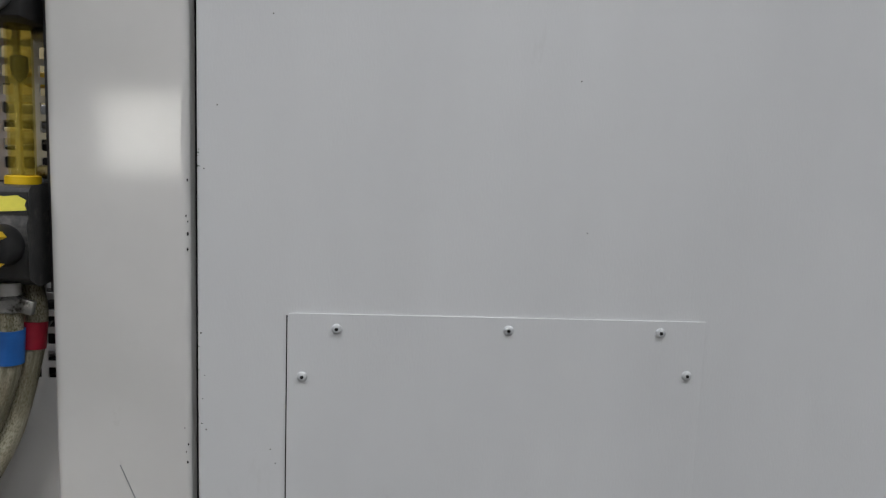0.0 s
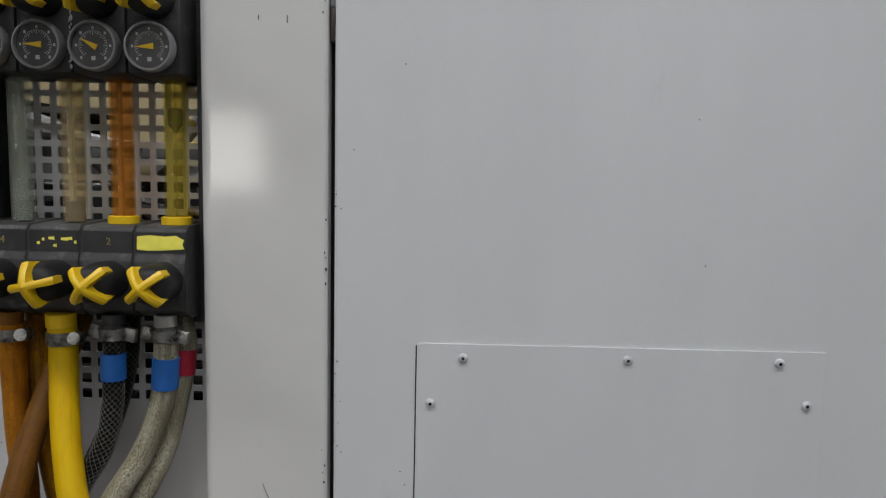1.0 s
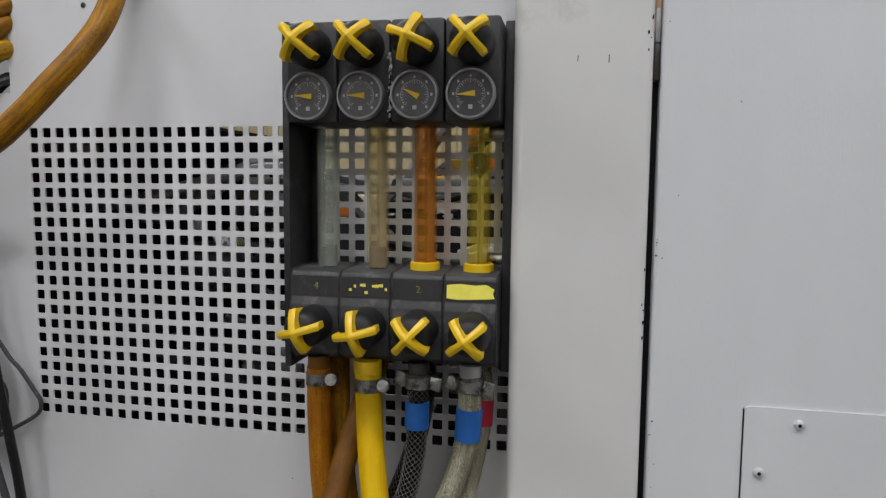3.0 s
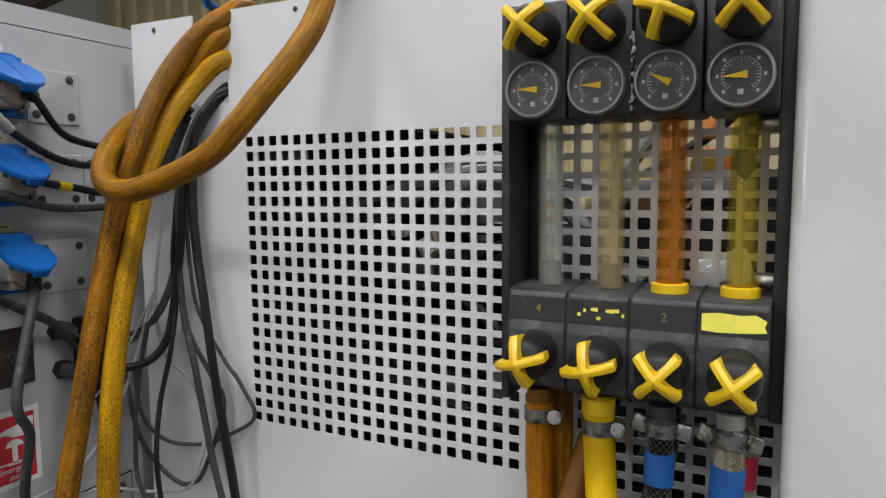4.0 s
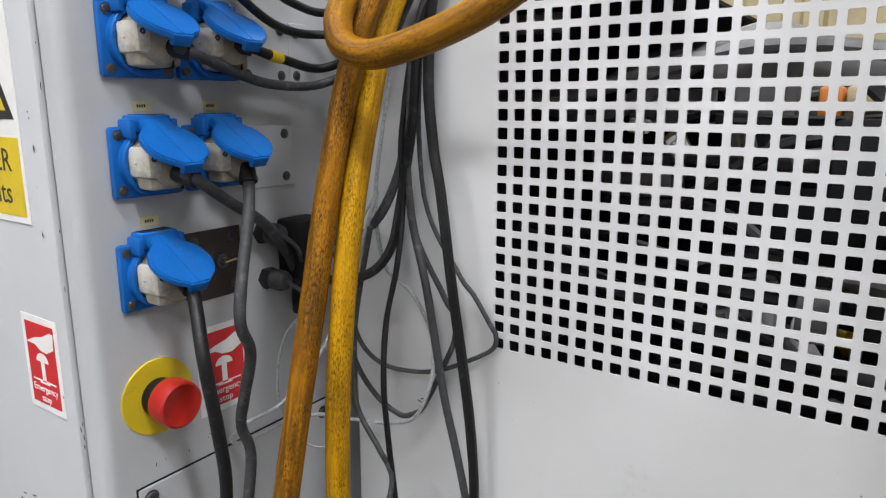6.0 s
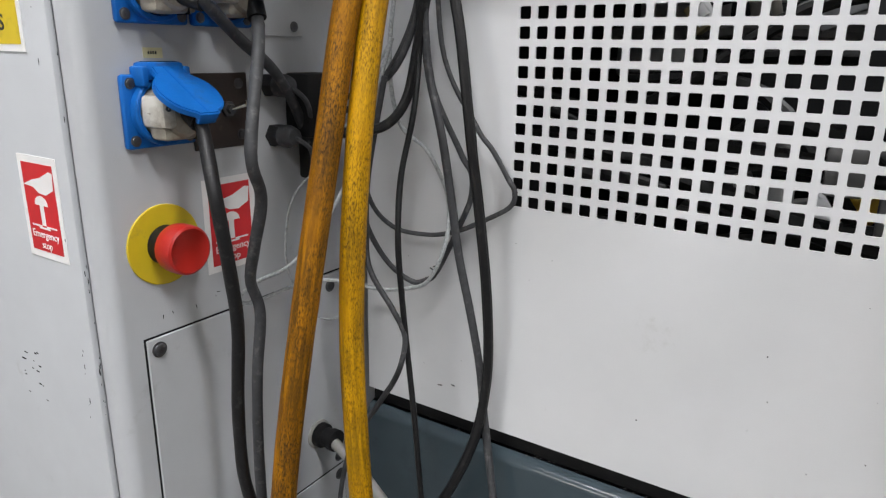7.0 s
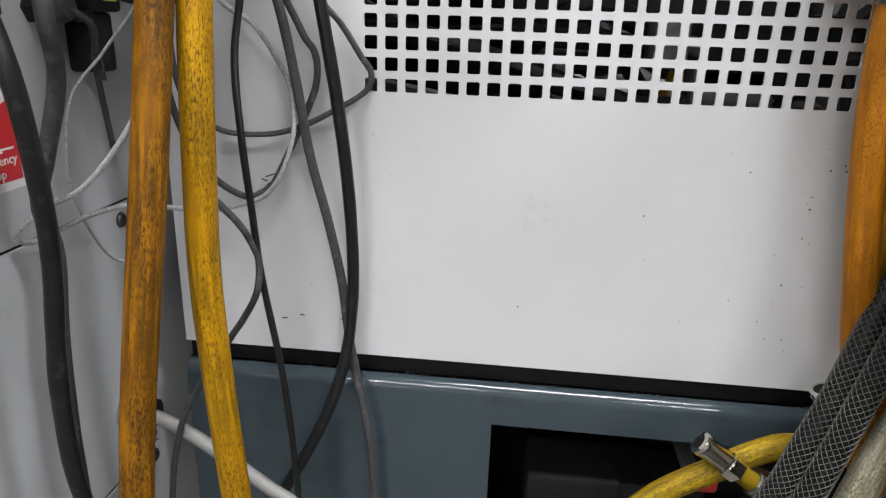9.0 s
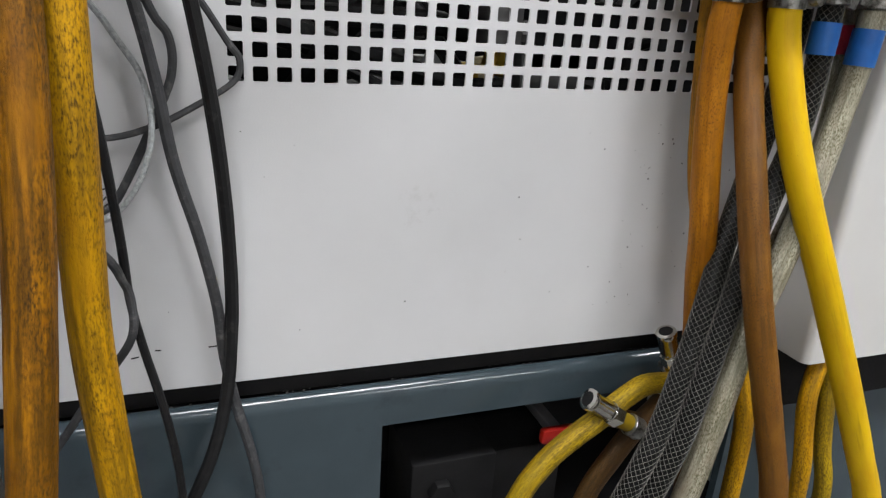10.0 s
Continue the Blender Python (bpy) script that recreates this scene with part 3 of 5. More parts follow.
def machine_housing():
    """Plain sheet housing that closes the machine behind its door."""
    h = thing("machine_housing", "plain grey sheet steel machine housing behind the door", "machine housing")
    part("side_sheet", box(1.745, 1.75, 0.0, 0.62, 0.05, 2.25), DOORP, h, smooth=False)
    part("rear_sheet", box(0.62, 1.745, 0.615, 0.62, 0.05, 2.25), DOORP, h, smooth=False)
    part("top_sheet", box(0.62, 1.745, 0.0, 0.615, 2.245, 2.25), DOORP, h, smooth=False)


machine_housing()


# ---------------------------------------------------------------- inside of the machine, seen through the holes
def machine_inside():
    cas = thing("interior_shade_casing", "added near-black casing standing in for the shade behind the vent holes", "machine casing")
    # assumed near-black sheets stand in for the shade behind the holes
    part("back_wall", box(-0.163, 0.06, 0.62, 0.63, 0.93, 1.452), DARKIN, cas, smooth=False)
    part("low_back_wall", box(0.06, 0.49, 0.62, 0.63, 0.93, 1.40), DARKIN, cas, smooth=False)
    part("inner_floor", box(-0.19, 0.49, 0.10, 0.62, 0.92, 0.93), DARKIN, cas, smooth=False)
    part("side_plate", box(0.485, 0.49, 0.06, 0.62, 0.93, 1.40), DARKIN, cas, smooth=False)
    # added lid and left side plate keep lamp light off the interior
    part("inner_top_shade", box(-0.163, 0.10, 0.004, 0.62, 1.452, 1.456), DARKIN, cas, smooth=False)
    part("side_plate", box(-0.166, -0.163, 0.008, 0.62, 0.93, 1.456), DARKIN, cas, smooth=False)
    rng = random.Random(11)
    for k in range(26):
        z = 0.98 + rng.random() * 0.42
        y = 0.12 + rng.random() * 0.35
        x0 = -0.18 + rng.random() * 0.3
        pts = [(x0, y, z), (x0 + 0.15, y + rng.gauss(0, 0.03), z + rng.gauss(0, 0.04)), (x0 + 0.32, y + rng.gauss(0, 0.03), z + rng.gauss(0, 0.07)), (x0 + 0.5, y, z + rng.gauss(0, 0.09))]
        pts = [(min(p[0], 0.46), p[1], p[2]) for p in pts]
        h = tube_part("inner_hose", pts, 0.006 + rng.random() * 0.006, RUBBER if k % 3 else INPIPE, seg=8)
        tagged(h, "dark rubber hose inside the machine" if k % 3 else "grey metal pipe inside the machine", "hose", "hoses inside the machine")
    for nm, b, m, lab in (("valve_block", (0.22, 0.30, 0.20, 0.28, 1.26, 1.34), DARKIN, "dark metal valve block inside the machine"),
                          ("pipe_bracket", (-0.16, 0.03, 0.05, 0.06, 1.412, 1.428), INPIPE, "grey bracket inside the machine"),
                          ("terminal_box", (0.325, 0.355, 0.30, 0.36, 1.385, 1.40), YLB, "yellow box inside the machine"),
                          ("motor_end", (0.395, 0.43, 0.34, 0.40, 1.405, 1.432), ORB, "orange painted housing inside the machine"),
                          ("cross_member", (0.10, 0.46, 0.24, 0.27, 1.375, 1.395), INPIPE, "grey steel cross member inside the machine"),
                          ("pump_housing", (0.255, 0.325, 0.12, 0.16, 1.125, 1.165), INPIPE, "dark pump housing inside the machine"),
                          ("pump_cover", (0.215, 0.245, 0.10, 0.14, 1.165, 1.205), INPIPE, "dark cover inside the machine"),
                          ("pipe_flange", (0.34, 0.38, 0.14, 0.16, 1.15, 1.21), DARKIN, "dark pipe flange inside the machine"),
                          ("air_filter", (0.10, 0.17, 0.34, 0.42, 1.33, 1.40), INPIPE, "grey filter bowl inside the machine"),
                          ("guide_bar", (0.08, 0.48, 0.44, 0.47, 1.345, 1.357), DARKIN, "dark steel guide bar inside the machine"),
                          ("mount_plate", (0.26, 0.36, 0.12, 0.124, 1.14, 1.20), DARKIN, "dark steel plate inside the machine"),
                          # the next entry is a plain pale panel, not a duct
                          ("grey_panel", (-0.095, 0.035, 0.575, 0.582, 1.315, 1.374), PAINT, "pale grey panel inside the machine"),
                          ("relay_box", (-0.03, 0.055, 0.30, 0.36, 1.245, 1.285), STEELG, "grey metal box inside the machine"),
                          ("orange_guard", (0.188, 0.212, 0.36, 0.40, 1.338, 1.372), ORB, "orange painted guard inside the machine"),
                          ("cream_cover", (0.214, 0.250, 0.36, 0.40, 1.345, 1.372), BEIGE, "cream cover inside the machine"),
                          ("yellow_guard", (0.192, 0.232, 0.37, 0.40, 1.318, 1.335), YLB, "yellow painted guard inside the machine"),
                          ("cream_rail", (0.130, 0.245, 0.42, 0.45, 1.296, 1.310), WCABLE, "off-white rail inside the machine"),
                          ("pale_bracket", (0.155, 0.178, 0.28, 0.31, 1.112, 1.142), PAINT, "pale metal bracket inside the machine"),
                          ("pale_cover", (0.195, 0.245, 0.27, 0.30, 1.085, 1.135), PAINT, "pale cover inside the machine"),
                          ("yellow_clip", (0.415, 0.440, 0.06, 0.075, 1.398, 1.412), YLB, "yellow clip inside the machine"),
                          ("amber_block", (0.392, 0.416, 0.28, 0.32, 1.440, 1.466), ORB, "orange block inside the machine"),
                          ("copper_fitting", (0.325, 0.348, 0.28, 0.31, 1.356, 1.378), COPPER, "brown fitting inside the machine"),
                          ("lower_valve", (0.225, 0.255, 0.215, 0.25, 1.122, 1.142), YLB, "yellow valve inside the machine"),
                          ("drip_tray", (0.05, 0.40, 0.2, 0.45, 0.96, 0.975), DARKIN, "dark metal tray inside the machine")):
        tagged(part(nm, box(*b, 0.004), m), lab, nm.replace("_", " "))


machine_inside()


def small_boxes():
    """Pale terminals, clamps and covers between the hoses inside the machine."""
    rng = random.Random(29)
    kinds = ((PAINT, "pale grey"), (STEELG, "grey metal"), (BEIGE, "cream"), (INPIPE, "dimmed grey steel"), (WCABLE, "off-white"), (YLB, "yellow"))
    for k in range(30):
        m, tone = kinds[k % 5 if k % 11 else 5]
        low = k % 3 == 0
        x, y = (0.12 + rng.random() * 0.26, 0.12 + rng.random() * 0.2) if low else (0.02 + rng.random() * 0.42, 0.18 + rng.random() * 0.34)
        z = 1.09 + rng.random() * 0.07 if low else 1.27 + rng.random() * 0.12
        w, h = 0.008 + rng.random() * 0.02, 0.006 + rng.random() * 0.014
        b = box(-w, w, -0.008, 0.008, -h, h, 0.002)
        merge(b, box(-w * 0.5, w * 0.5, -0.012, -0.007, -h * 0.5, h * 0.6, 0.001))
        ob = part("terminal_block", b, m)
        ob.matrix_basis = pose(x, y, z, rng.gauss(0, 12), rng.gauss(0, 25), rng.gauss(0, 20))
        tagged(ob, tone + " terminal block among hoses inside the machine", "terminal block", "terminal blocks inside the machine")


small_boxes()


# ---------------------------------------------------------------- control cabinet
SX = -0.2                                   # its side wall, which carries the sockets
FY = -0.247                                 # its front
ON_SIDE = Matrix(((0, 0, 1, 0), (1, 0, 0, 0), (0, 1, 0, 0), (0, 0, 0, 1)))   # local x along the wall, y up, z out


def on_side(y, z, out=0.0):
    return Matrix.Translation((SX + out, y, z)) @ ON_SIDE


def on_front(x, z, out=0.0):
    return Matrix.Translation((x, FY - out, z)) @ FRONT


def cabinet():
    cab = thing("control_cabinet", "grey painted steel control cabinet with scuffed rounded edges", "cabinet")
    r = 0.010
    prof = [(-0.8, 0.5), (-0.8, FY + 0.004), (-0.2235, FY + 0.004), (-0.222, FY)] + arc(SX - r, FY + r, r, 270, 360, 7) + [(SX, 0.5)]
    part("body", extrude_z(prof, 0.05, 1.5493), CABP, cab)
    prof2 = [(-0.803, 0.503), (-0.803, FY - 0.001), (SX - r, FY - 0.001)] + arc(SX - r, FY + r - 0.001, r, 270, 360, 7) + [(SX, 0.503)]
    bm = extrude_z(prof2, 1.5505, 1.571)
    part("top_cap", bm, CABP, cab)
    part("seam", extrude_z([(-0.79, 0.49), (-0.79, FY + 0.008), (SX - 0.003, FY + 0.008), (SX - 0.003, 0.49)], 1.547, 1.551), BLACK, cab, smooth=False)
    door = part("door", box(-0.79, -0.227, FY - 0.003, FY + 0.003, 0.12, 1.5395, 0.0022), CABP, cab, "grey cabinet door")
    part("door_seal", box(-0.79, -0.2262, FY - 0.0025, FY + 0.003, 1.5402, 1.5462, 0.0012), BLACK, cab, "black rubber door seal")
    part("lock", lathe([(0.013, 0), (0.013, 0.004), (0.011, 0.006), (0.007, 0.006), (0.007, 0.004), (0, 0.004)], 20, m=on_front(-0.252, 1.503, 0.003)), CHROME, door, "chrome cabinet lock")
    part("key_slot", box(-0.252 - 0.005, -0.252 + 0.005, FY - 0.0095, FY - 0.0065, 1.5015, 1.5045), BLACK, door, smooth=False)
    # lower cover, recessed in its cut-out
    low = thing("lower_cover", "grey steel access cover screwed to the cabinet side", "cover plate")
    part("plate", box(SX + 0.0003, SX + 0.0022, -0.2235, -0.002, 0.828, 1.0525, 0.0008, 1), CABP, low)
    part("lower_plate", box(SX + 0.0003, SX + 0.0022, -0.2235, -0.002, 0.55, 0.8262, 0.0008, 1), CABP, low)
    part("shadow_gap", box(SX + 0.0001, SX + 0.0006, -0.2248, -0.0005, 0.548, 1.0538), BLACK, low, "dark gap round the cover", smooth=False)
    for sy, sz in ((-0.2135, 1.0425), (-0.018, 1.0395), (-0.2135, 0.838), (-0.012, 0.839), (-0.012, 0.816)):
        part("screw", screw_bm(0.0052, 0.003), SCREW, low, "dark cross-head screw").matrix_basis = on_side(sy, sz, 0.0022)
    # scuffs
    rng = random.Random(8)
    bm = bmesh.new()
    for k in range(34):
        z = 0.98 + abs(rng.gauss(0, 0.06)) if k < 24 else 1.2 + rng.random() * 0.2
        merge(bm, lathe([(0.0004 + 0.0009 * rng.random(), 0), (0, 0.0003)], 6, m=Matrix.Diagonal((0.7, 1 + 2.2 * rng.random(), 1, 1))), on_front(-0.218 - rng.choice((0, 0.022)) - 0.004 * rng.random(), z, 0.0035))
    for k in range(14):
        merge(bm, lathe([(0.0005 + 0.0008 * rng.random(), 0), (0, 0.0003)], 6, m=Matrix.Diagonal((1 + 3 * rng.random(), 0.7, 1, 1))), on_front(-0.30 - 0.05 * rng.random(), 1.0 + rng.gauss(0, 0.012), 0.0031))
    for k in range(5):
        # short scrapes round the corner of the lower cover
        ln = 0.001 + 0.0025 * rng.random()
        merge(bm, box(-0.0002, 0.0002, -ln / 2, ln / 2, 0.0, 0.0003), on_side(-0.19 + rng.gauss(0, 0.02), 1.062 + abs(rng.gauss(0, 0.008)), 0.0001) @ pose(0, 0, 0, 0, 0, rng.gauss(40, 35)))
    part("scuff_marks", bm, BLACK, cab)["kind"] = "stuff"


cabinet()


def blank_plate(y0, y1, z0, z1, screws, material=None, label="grey blanking plate with dark screws"):
    p = thing("blanking_plate", label, "plate", group="blanking plates")
    part("plate", box(SX + 0.0002, SX + 0.0024, y0, y1, z0, z1, 0.0007, 1), material or CABP, p)
    for sy, sz in screws:
        part("screw", screw_bm(0.0036, 0.002), SCREW, p).matrix_basis = on_side(sy, sz, 0.0024)
    return p


for zc in (1.4835, 1.397, 1.3075):
    blank_plate(-0.1, -0.0425, zc - 0.0275, zc + 0.0275, [(y, zc + s) for y in (-0.0905, -0.0525) for s in (-0.019, 0.0195)])
blank_plate(-0.0415, -0.018, 1.397 - 0.0275, 1.397 + 0.0275, [(-0.034, 1.3785), (-0.034, 1.4155)])
bp_ = blank_plate(-0.164, -0.109, 1.192, 1.251, [(y, z) for y in (-0.156, -0.118) for z in (1.2015, 1.2425)], BROWN, "dark brown insulating plate with a small toggle switch")
part("toggle_nut", lathe([(0.0065, 0), (0.0065, 0.003), (0.004, 0.0035), (0.004, 0.007), (0, 0.007)], 6, m=on_side(-0.131, 1.223, 0.0024)), SCREW, bp_)
part("toggle_lever", lathe([(0.0015, 0), (0.0022, 0.012), (0.0026, 0.014), (0, 0.0165)], 10, m=on_side(-0.131, 1.223, 0.008) @ pose(0, 0, 0, -20, 25, 0)), CHROME, bp_, "bright metal toggle")


# ---------------------------------------------------------------- sockets and plugs
def socket():
    """Panel socket with a sprung lid standing open on the plug; local x along the wall, y up, z out."""
    s = thing("power_socket", "bright blue panel socket with its lid propped open by a plug", "socket", group="sockets on the cabinet")
    fl = box(-0.0285, 0.0285, -0.026, 0.026, 0, 0.0065, 0.0025)
    part("flange", fl, BLUEP, s)
    part("collar", lathe([(0.0245, 0.006), (0.0245, 0.0125), (0.0235, 0.0135), (0.0212, 0.0135), (0.0205, 0.0125), (0.0205, 0.0066)], 32), BLUEP, s)
    hb = box(-0.0155, 0.0155, 0.022, 0.0345, 0.0, 0.0165, 0.0025)
    merge(hb, box(-0.0195, -0.0145, 0.018, 0.0315, 0.002, 0.018, 0.0015), None)
    merge(hb, box(0.0145, 0.0195, 0.018, 0.0315, 0.002, 0.018, 0.0015), None)
    part("hinge_block", hb, BLUEP, s)
    part("hinge_recess", box(-0.012, 0.012, 0.0345, 0.0349, 0.004, 0.013), BLACK, s, smooth=False)
    # lid: rounded flap with a stiffening ridge, about its hinge
    out = [(-0.0125, 0.002), (0.0125, 0.002), (0.0135, -0.008)] + arc(0, -0.030, 0.0255, 38, -66, 9) + [(0.0085, -0.0560), (-0.0085, -0.0560)] + arc(0, -0.030, 0.0255, 246, 142, 9) + [(-0.0135, -0.008)]
    lid = prism(out[::-1], 0.006)
    bmesh.ops.bevel(lid, geom=[e for e in lid.edges if e.is_boundary or len(e.link_faces) == 2 and e.calc_face_angle(0) > 1.0], offset=0.0011, segments=2, affect="EDGES")
    merge(lid, prism([(-0.0022, 0.0), (0.0004, 0.0), (0.0016, -0.054), (-0.0004, -0.054)], 0.0007), Matrix.Translation((-0.001, 0, 0.0058)))
    merge(lid, box(-0.0080, 0.0080, -0.0566, -0.0520, -0.004, 0.0052, 0.0012))
    m = Matrix.Translation((0, 0.0265, 0.0145)) @ pose(0, 0, 0, -56, 0, 0) @ Matrix.Scale(0.94, 4)
    part("lid", lid, BLUEP, s).matrix_basis = m
    for a in (-1, 1):
        for b in (-1, 1):
            part("screw", screw_bm(0.0032, 0.0016), SCREW, s).matrix_basis = Matrix.Translation((a * 0.0225, b * 0.02, 0.0065))
    return s


SOCKETS = [(y, z) for z in (1.4845, 1.398, 1.3115) for y in (-0.192, -0.131)] + [(-0.194, 1.2255)]
first = socket()
first.matrix_basis = on_side(*SOCKETS[0])
for p in SOCKETS[1:]:
    copy_thing(first, on_side(*p))


def number_tag(y, z, white):
    t = thing("number_tag", "small white printed tag stuck above a socket" if white else "small cream printed tag stuck above a socket", "label", on_side(y, z), "tags above the sockets")
    w = 0.0098 if white else 0.0078
    part("strip", box(-w, w, -0.0036, 0.0036, 0.0001, 0.0006), WPRINT if white else mat_tag, t, smooth=False)
    for k in range(4):
        part("print_bar", box(-0.0042 + k * 0.0019, -0.0029 + k * 0.0019, -0.0010, 0.0012, 0.0006, 0.0007), BLACKPRINT, t, smooth=False)


mat_tag = mat("cream_tag", (0.62, 0.58, 0.34), 0.5, 0, 0.1, 80)
for k, (y, z) in enumerate(SOCKETS):
    number_tag(y + 0.002, z + 0.0405, k < 2)


def plug(parent, y, z):
    """White angled plug in a socket, grimy, cord leaving from its underside."""
    p = lathe([(0.0195, 0.010), (0.0198, 0.022), (0.0190, 0.030), (0.0150, 0.036), (0.0, 0.037)], 22)
    merge(p, box(-0.017, 0.017, -0.019, 0.008, 0.014, 0.033, 0.004))
    q = part("plug", p, PLUGW, parent, "grimy white plug")
    q.matrix_basis = on_side(y, z)
    part("pin_housing", box(-0.0197, -0.009, -0.010, 0.012, 0.010, 0.0372, 0.003), PLUGC, q, "cleaner white end of the plug")
    part("seam", box(0.0085, 0.0095, -0.0195, -0.008, 0.020, 0.0335), BLACK, q, smooth=False)
    merge_ = lathe([(0.0022, 0), (0.0022, 0.001), (0.0012, 0.001), (0, 0.0004)], 10)
    part("plug_screw", merge_, SCREW, q).matrix_basis = Matrix.Translation((-0.0155, 0.004, 0.0365))


def cord(idx, points, radius, material, label):
    c = thing("mains_lead", label, "mains lead", group="cords plugged into the cabinet")
    y, z = SOCKETS[idx]
    plug(c, y, z)
    tube_part("cable", points, radius, material, c, wobble=0.06)
    a, b = Vector(points[0]), Vector(points[1])
    tube_part("strain_relief", [a, a + (b - a) * 0.5, b], radius * 1.55, RUBBER, c)
    return c


s1 = cord(0, [(-0.167, -0.178, 1.478), (-0.15, -0.171, 1.466), (-0.155, -0.147, 1.445), (-0.165, -0.091, 1.418), (-0.17, -0.037, 1.413), (-0.12, -0.015, 1.42), (-0.07, -0.015, 1.46)], 0.0038, RUBBER, "black rubber cord with a grimy white plug and pale tag")
cord(1, [(-0.167, -0.122, 1.482), (-0.155, -0.119, 1.476), (-0.163, -0.09, 1.446), (-0.17, -0.058, 1.436), (-0.17, -0.02, 1.433), (-0.11, -0.012, 1.44), (-0.065, -0.012, 1.47)], 0.0038, RUBBER, "black rubber cord curving from a grimy white plug")
cord(2, [(-0.167, -0.186, 1.393), (-0.155, -0.176, 1.389), (-0.165, -0.126, 1.376), (-0.17, -0.083, 1.369), (-0.165, -0.03, 1.372), (-0.11, -0.018, 1.40), (-0.07, -0.016, 1.455)], 0.004, GREYC, "dusty grey cord with a grimy white plug")
s4 = cord(3, [(-0.168, -0.128, 1.398), (-0.16, -0.117, 1.396), (-0.17, -0.075, 1.39), (-0.165, -0.03, 1.385), (-0.11, -0.016, 1.41), (-0.066, -0.016, 1.462)], 0.004, RUBBER, "black cord with a yellow marker sleeve and grimy plug")
cord(4, [(-0.165, -0.19, 1.305), (-0.15, -0.184, 1.300), (-0.163, -0.144, 1.277), (-0.172, -0.103, 1.253), (-0.18, -0.073, 1.222), (-0.184, -0.055, 1.19)], 0.0045, GREYC, "dusty grey cord with a grimy white plug")
cord(5, [(-0.166, -0.125, 1.305), (-0.160, -0.128, 1.292), (-0.14, -0.147, 1.268), (-0.125, -0.173, 1.199), (-0.135, -0.157, 1.162), (-0.15, -0.154, 1.119), (-0.165, -0.147, 1.087), (-0.165, -0.139, 1.056), (-0.165, -0.147, 0.997), (-0.165, -0.151, 0.912), (-0.16, -0.152, 0.855), (-0.14, -0.15, 0.76)], 0.0047, GREYC, "dusty taped grey cord hanging down the cabinet")
cord(6, [(-0.163, -0.193, 1.228), (-0.15, -0.194, 1.22), (-0.122, -0.209, 1.175), (-0.12, -0.203, 1.117), (-0.126, -0.195, 1.070), (-0.135, -0.193, 1.003), (-0.137, -0.191, 0.941), (-0.138, -0.180, 0.893), (-0.138, -0.171, 0.864), (-0.135, -0.15, 0.79)], 0.005, RUBBER, "thick black rubber cord hanging from a grimy plug")
tube_part("tag_sleeve", [(-0.151, -0.163, 1.459), (-0.153, -0.155, 1.452), (-0.156, -0.144, 1.4435)], 0.0055, WCABLE, s1)
tube_part("marker_sleeve", [(-0.1665, -0.094, 1.393), (-0.168, -0.087, 1.3918), (-0.1695, -0.079, 1.3905)], 0.0048, YELLOWP, s4)


# ---------------------------------------------------------------- emergency stop and signs
def emergency_stop():
    e = thing("emergency_stop", "red mushroom push button on a round yellow backing disc", "emergency stop", on_side(-0.1985, 1.1245))
    part("backing_disc", lathe([(0.0315, 0), (0.0315, 0.0012), (0.031, 0.0016), (0, 0.0016)], 40), YDISC, e)
    part("collar", lathe([(0.0155, 0.0016), (0.0155, 0.010), (0.0145, 0.011), (0.0125, 0.011), (0.0125, 0.014), (0, 0.014)], 28), BLACK, e, "black button collar")
    part("mushroom_head", lathe([(0.0158, 0.013), (0.0184, 0.0146), (0.0191, 0.0178), (0.0191, 0.0284), (0.0184, 0.0308), (0.0168, 0.032), (0.0156, 0.0318), (0.0149, 0.0313), (0, 0.0311)], 36), RED, e, "red mushroom head")


emergency_stop()


def stop_sign(m, w, h, group):
    s = thing("stop_sign", "red and white emergency stop sticker with a hand and button picture", "sign", m, group)
    part("sticker", box(-w / 2, w / 2, -h / 2, h / 2, 0.0001, 0.0006), WPRINT, s, smooth=False)
    part("red_field", box(-w * 0.40, w * 0.40, -h * 0.43, h * 0.43, 0.0006, 0.0008), REDPRINT, s, smooth=False)
    hand = [(-0.40, 0.21), (-0.15, 0.20), (-0.02, 0.15), (0.16, 0.14), (0.26, 0.17), (0.36, 0.20), (0.39, 0.36), (0.30, 0.37), (0.06, 0.30), (-0.16, 0.27)]
    part("hand_picture", prism([(x * w, y * h) for x, y in hand][::1], 0.0002, m=Matrix.Translation((0, 0, 0.0008))), WPRINT, s, smooth=False)
    head = [(x * w, 0.03 * h + y * h * 0.55) for x, y in arc(0, 0, 0.17, 0, 180, 10)]
    bm = prism(head, 0.0002, m=Matrix.Translation((0, 0, 0.0008)))
    merge(bm, box(-0.05 * w, 0.05 * w, -0.168 * h, 0.0295 * h, 0.0008, 0.00095))
    merge(bm, box(-0.32 * w, -0.06 * w, -0.185 * h, -0.168 * h, 0.0008, 0.001))
    merge(bm, box(0.06 * w, 0.32 * w, -0.185 * h, -0.168 * h, 0.0008, 0.001))
    merge(bm, box(-0.14 * w, 0.14 * w, -0.205 * h, -0.186 * h, 0.0008, 0.00092))
    part("button_picture", bm, WPRINT, s, smooth=False)
    words("lettering", "Emergency\nstop", 0.155 * w, WPRINT, Matrix.Translation((0, -0.315 * h, 0.001)), s)


stop_sign(on_side(-0.134, 1.1285), 0.053, 0.079, "emergency stop stickers")
stop_sign(on_front(-0.2685, 1.1525, 0.003), 0.054, 0.079, "emergency stop stickers")


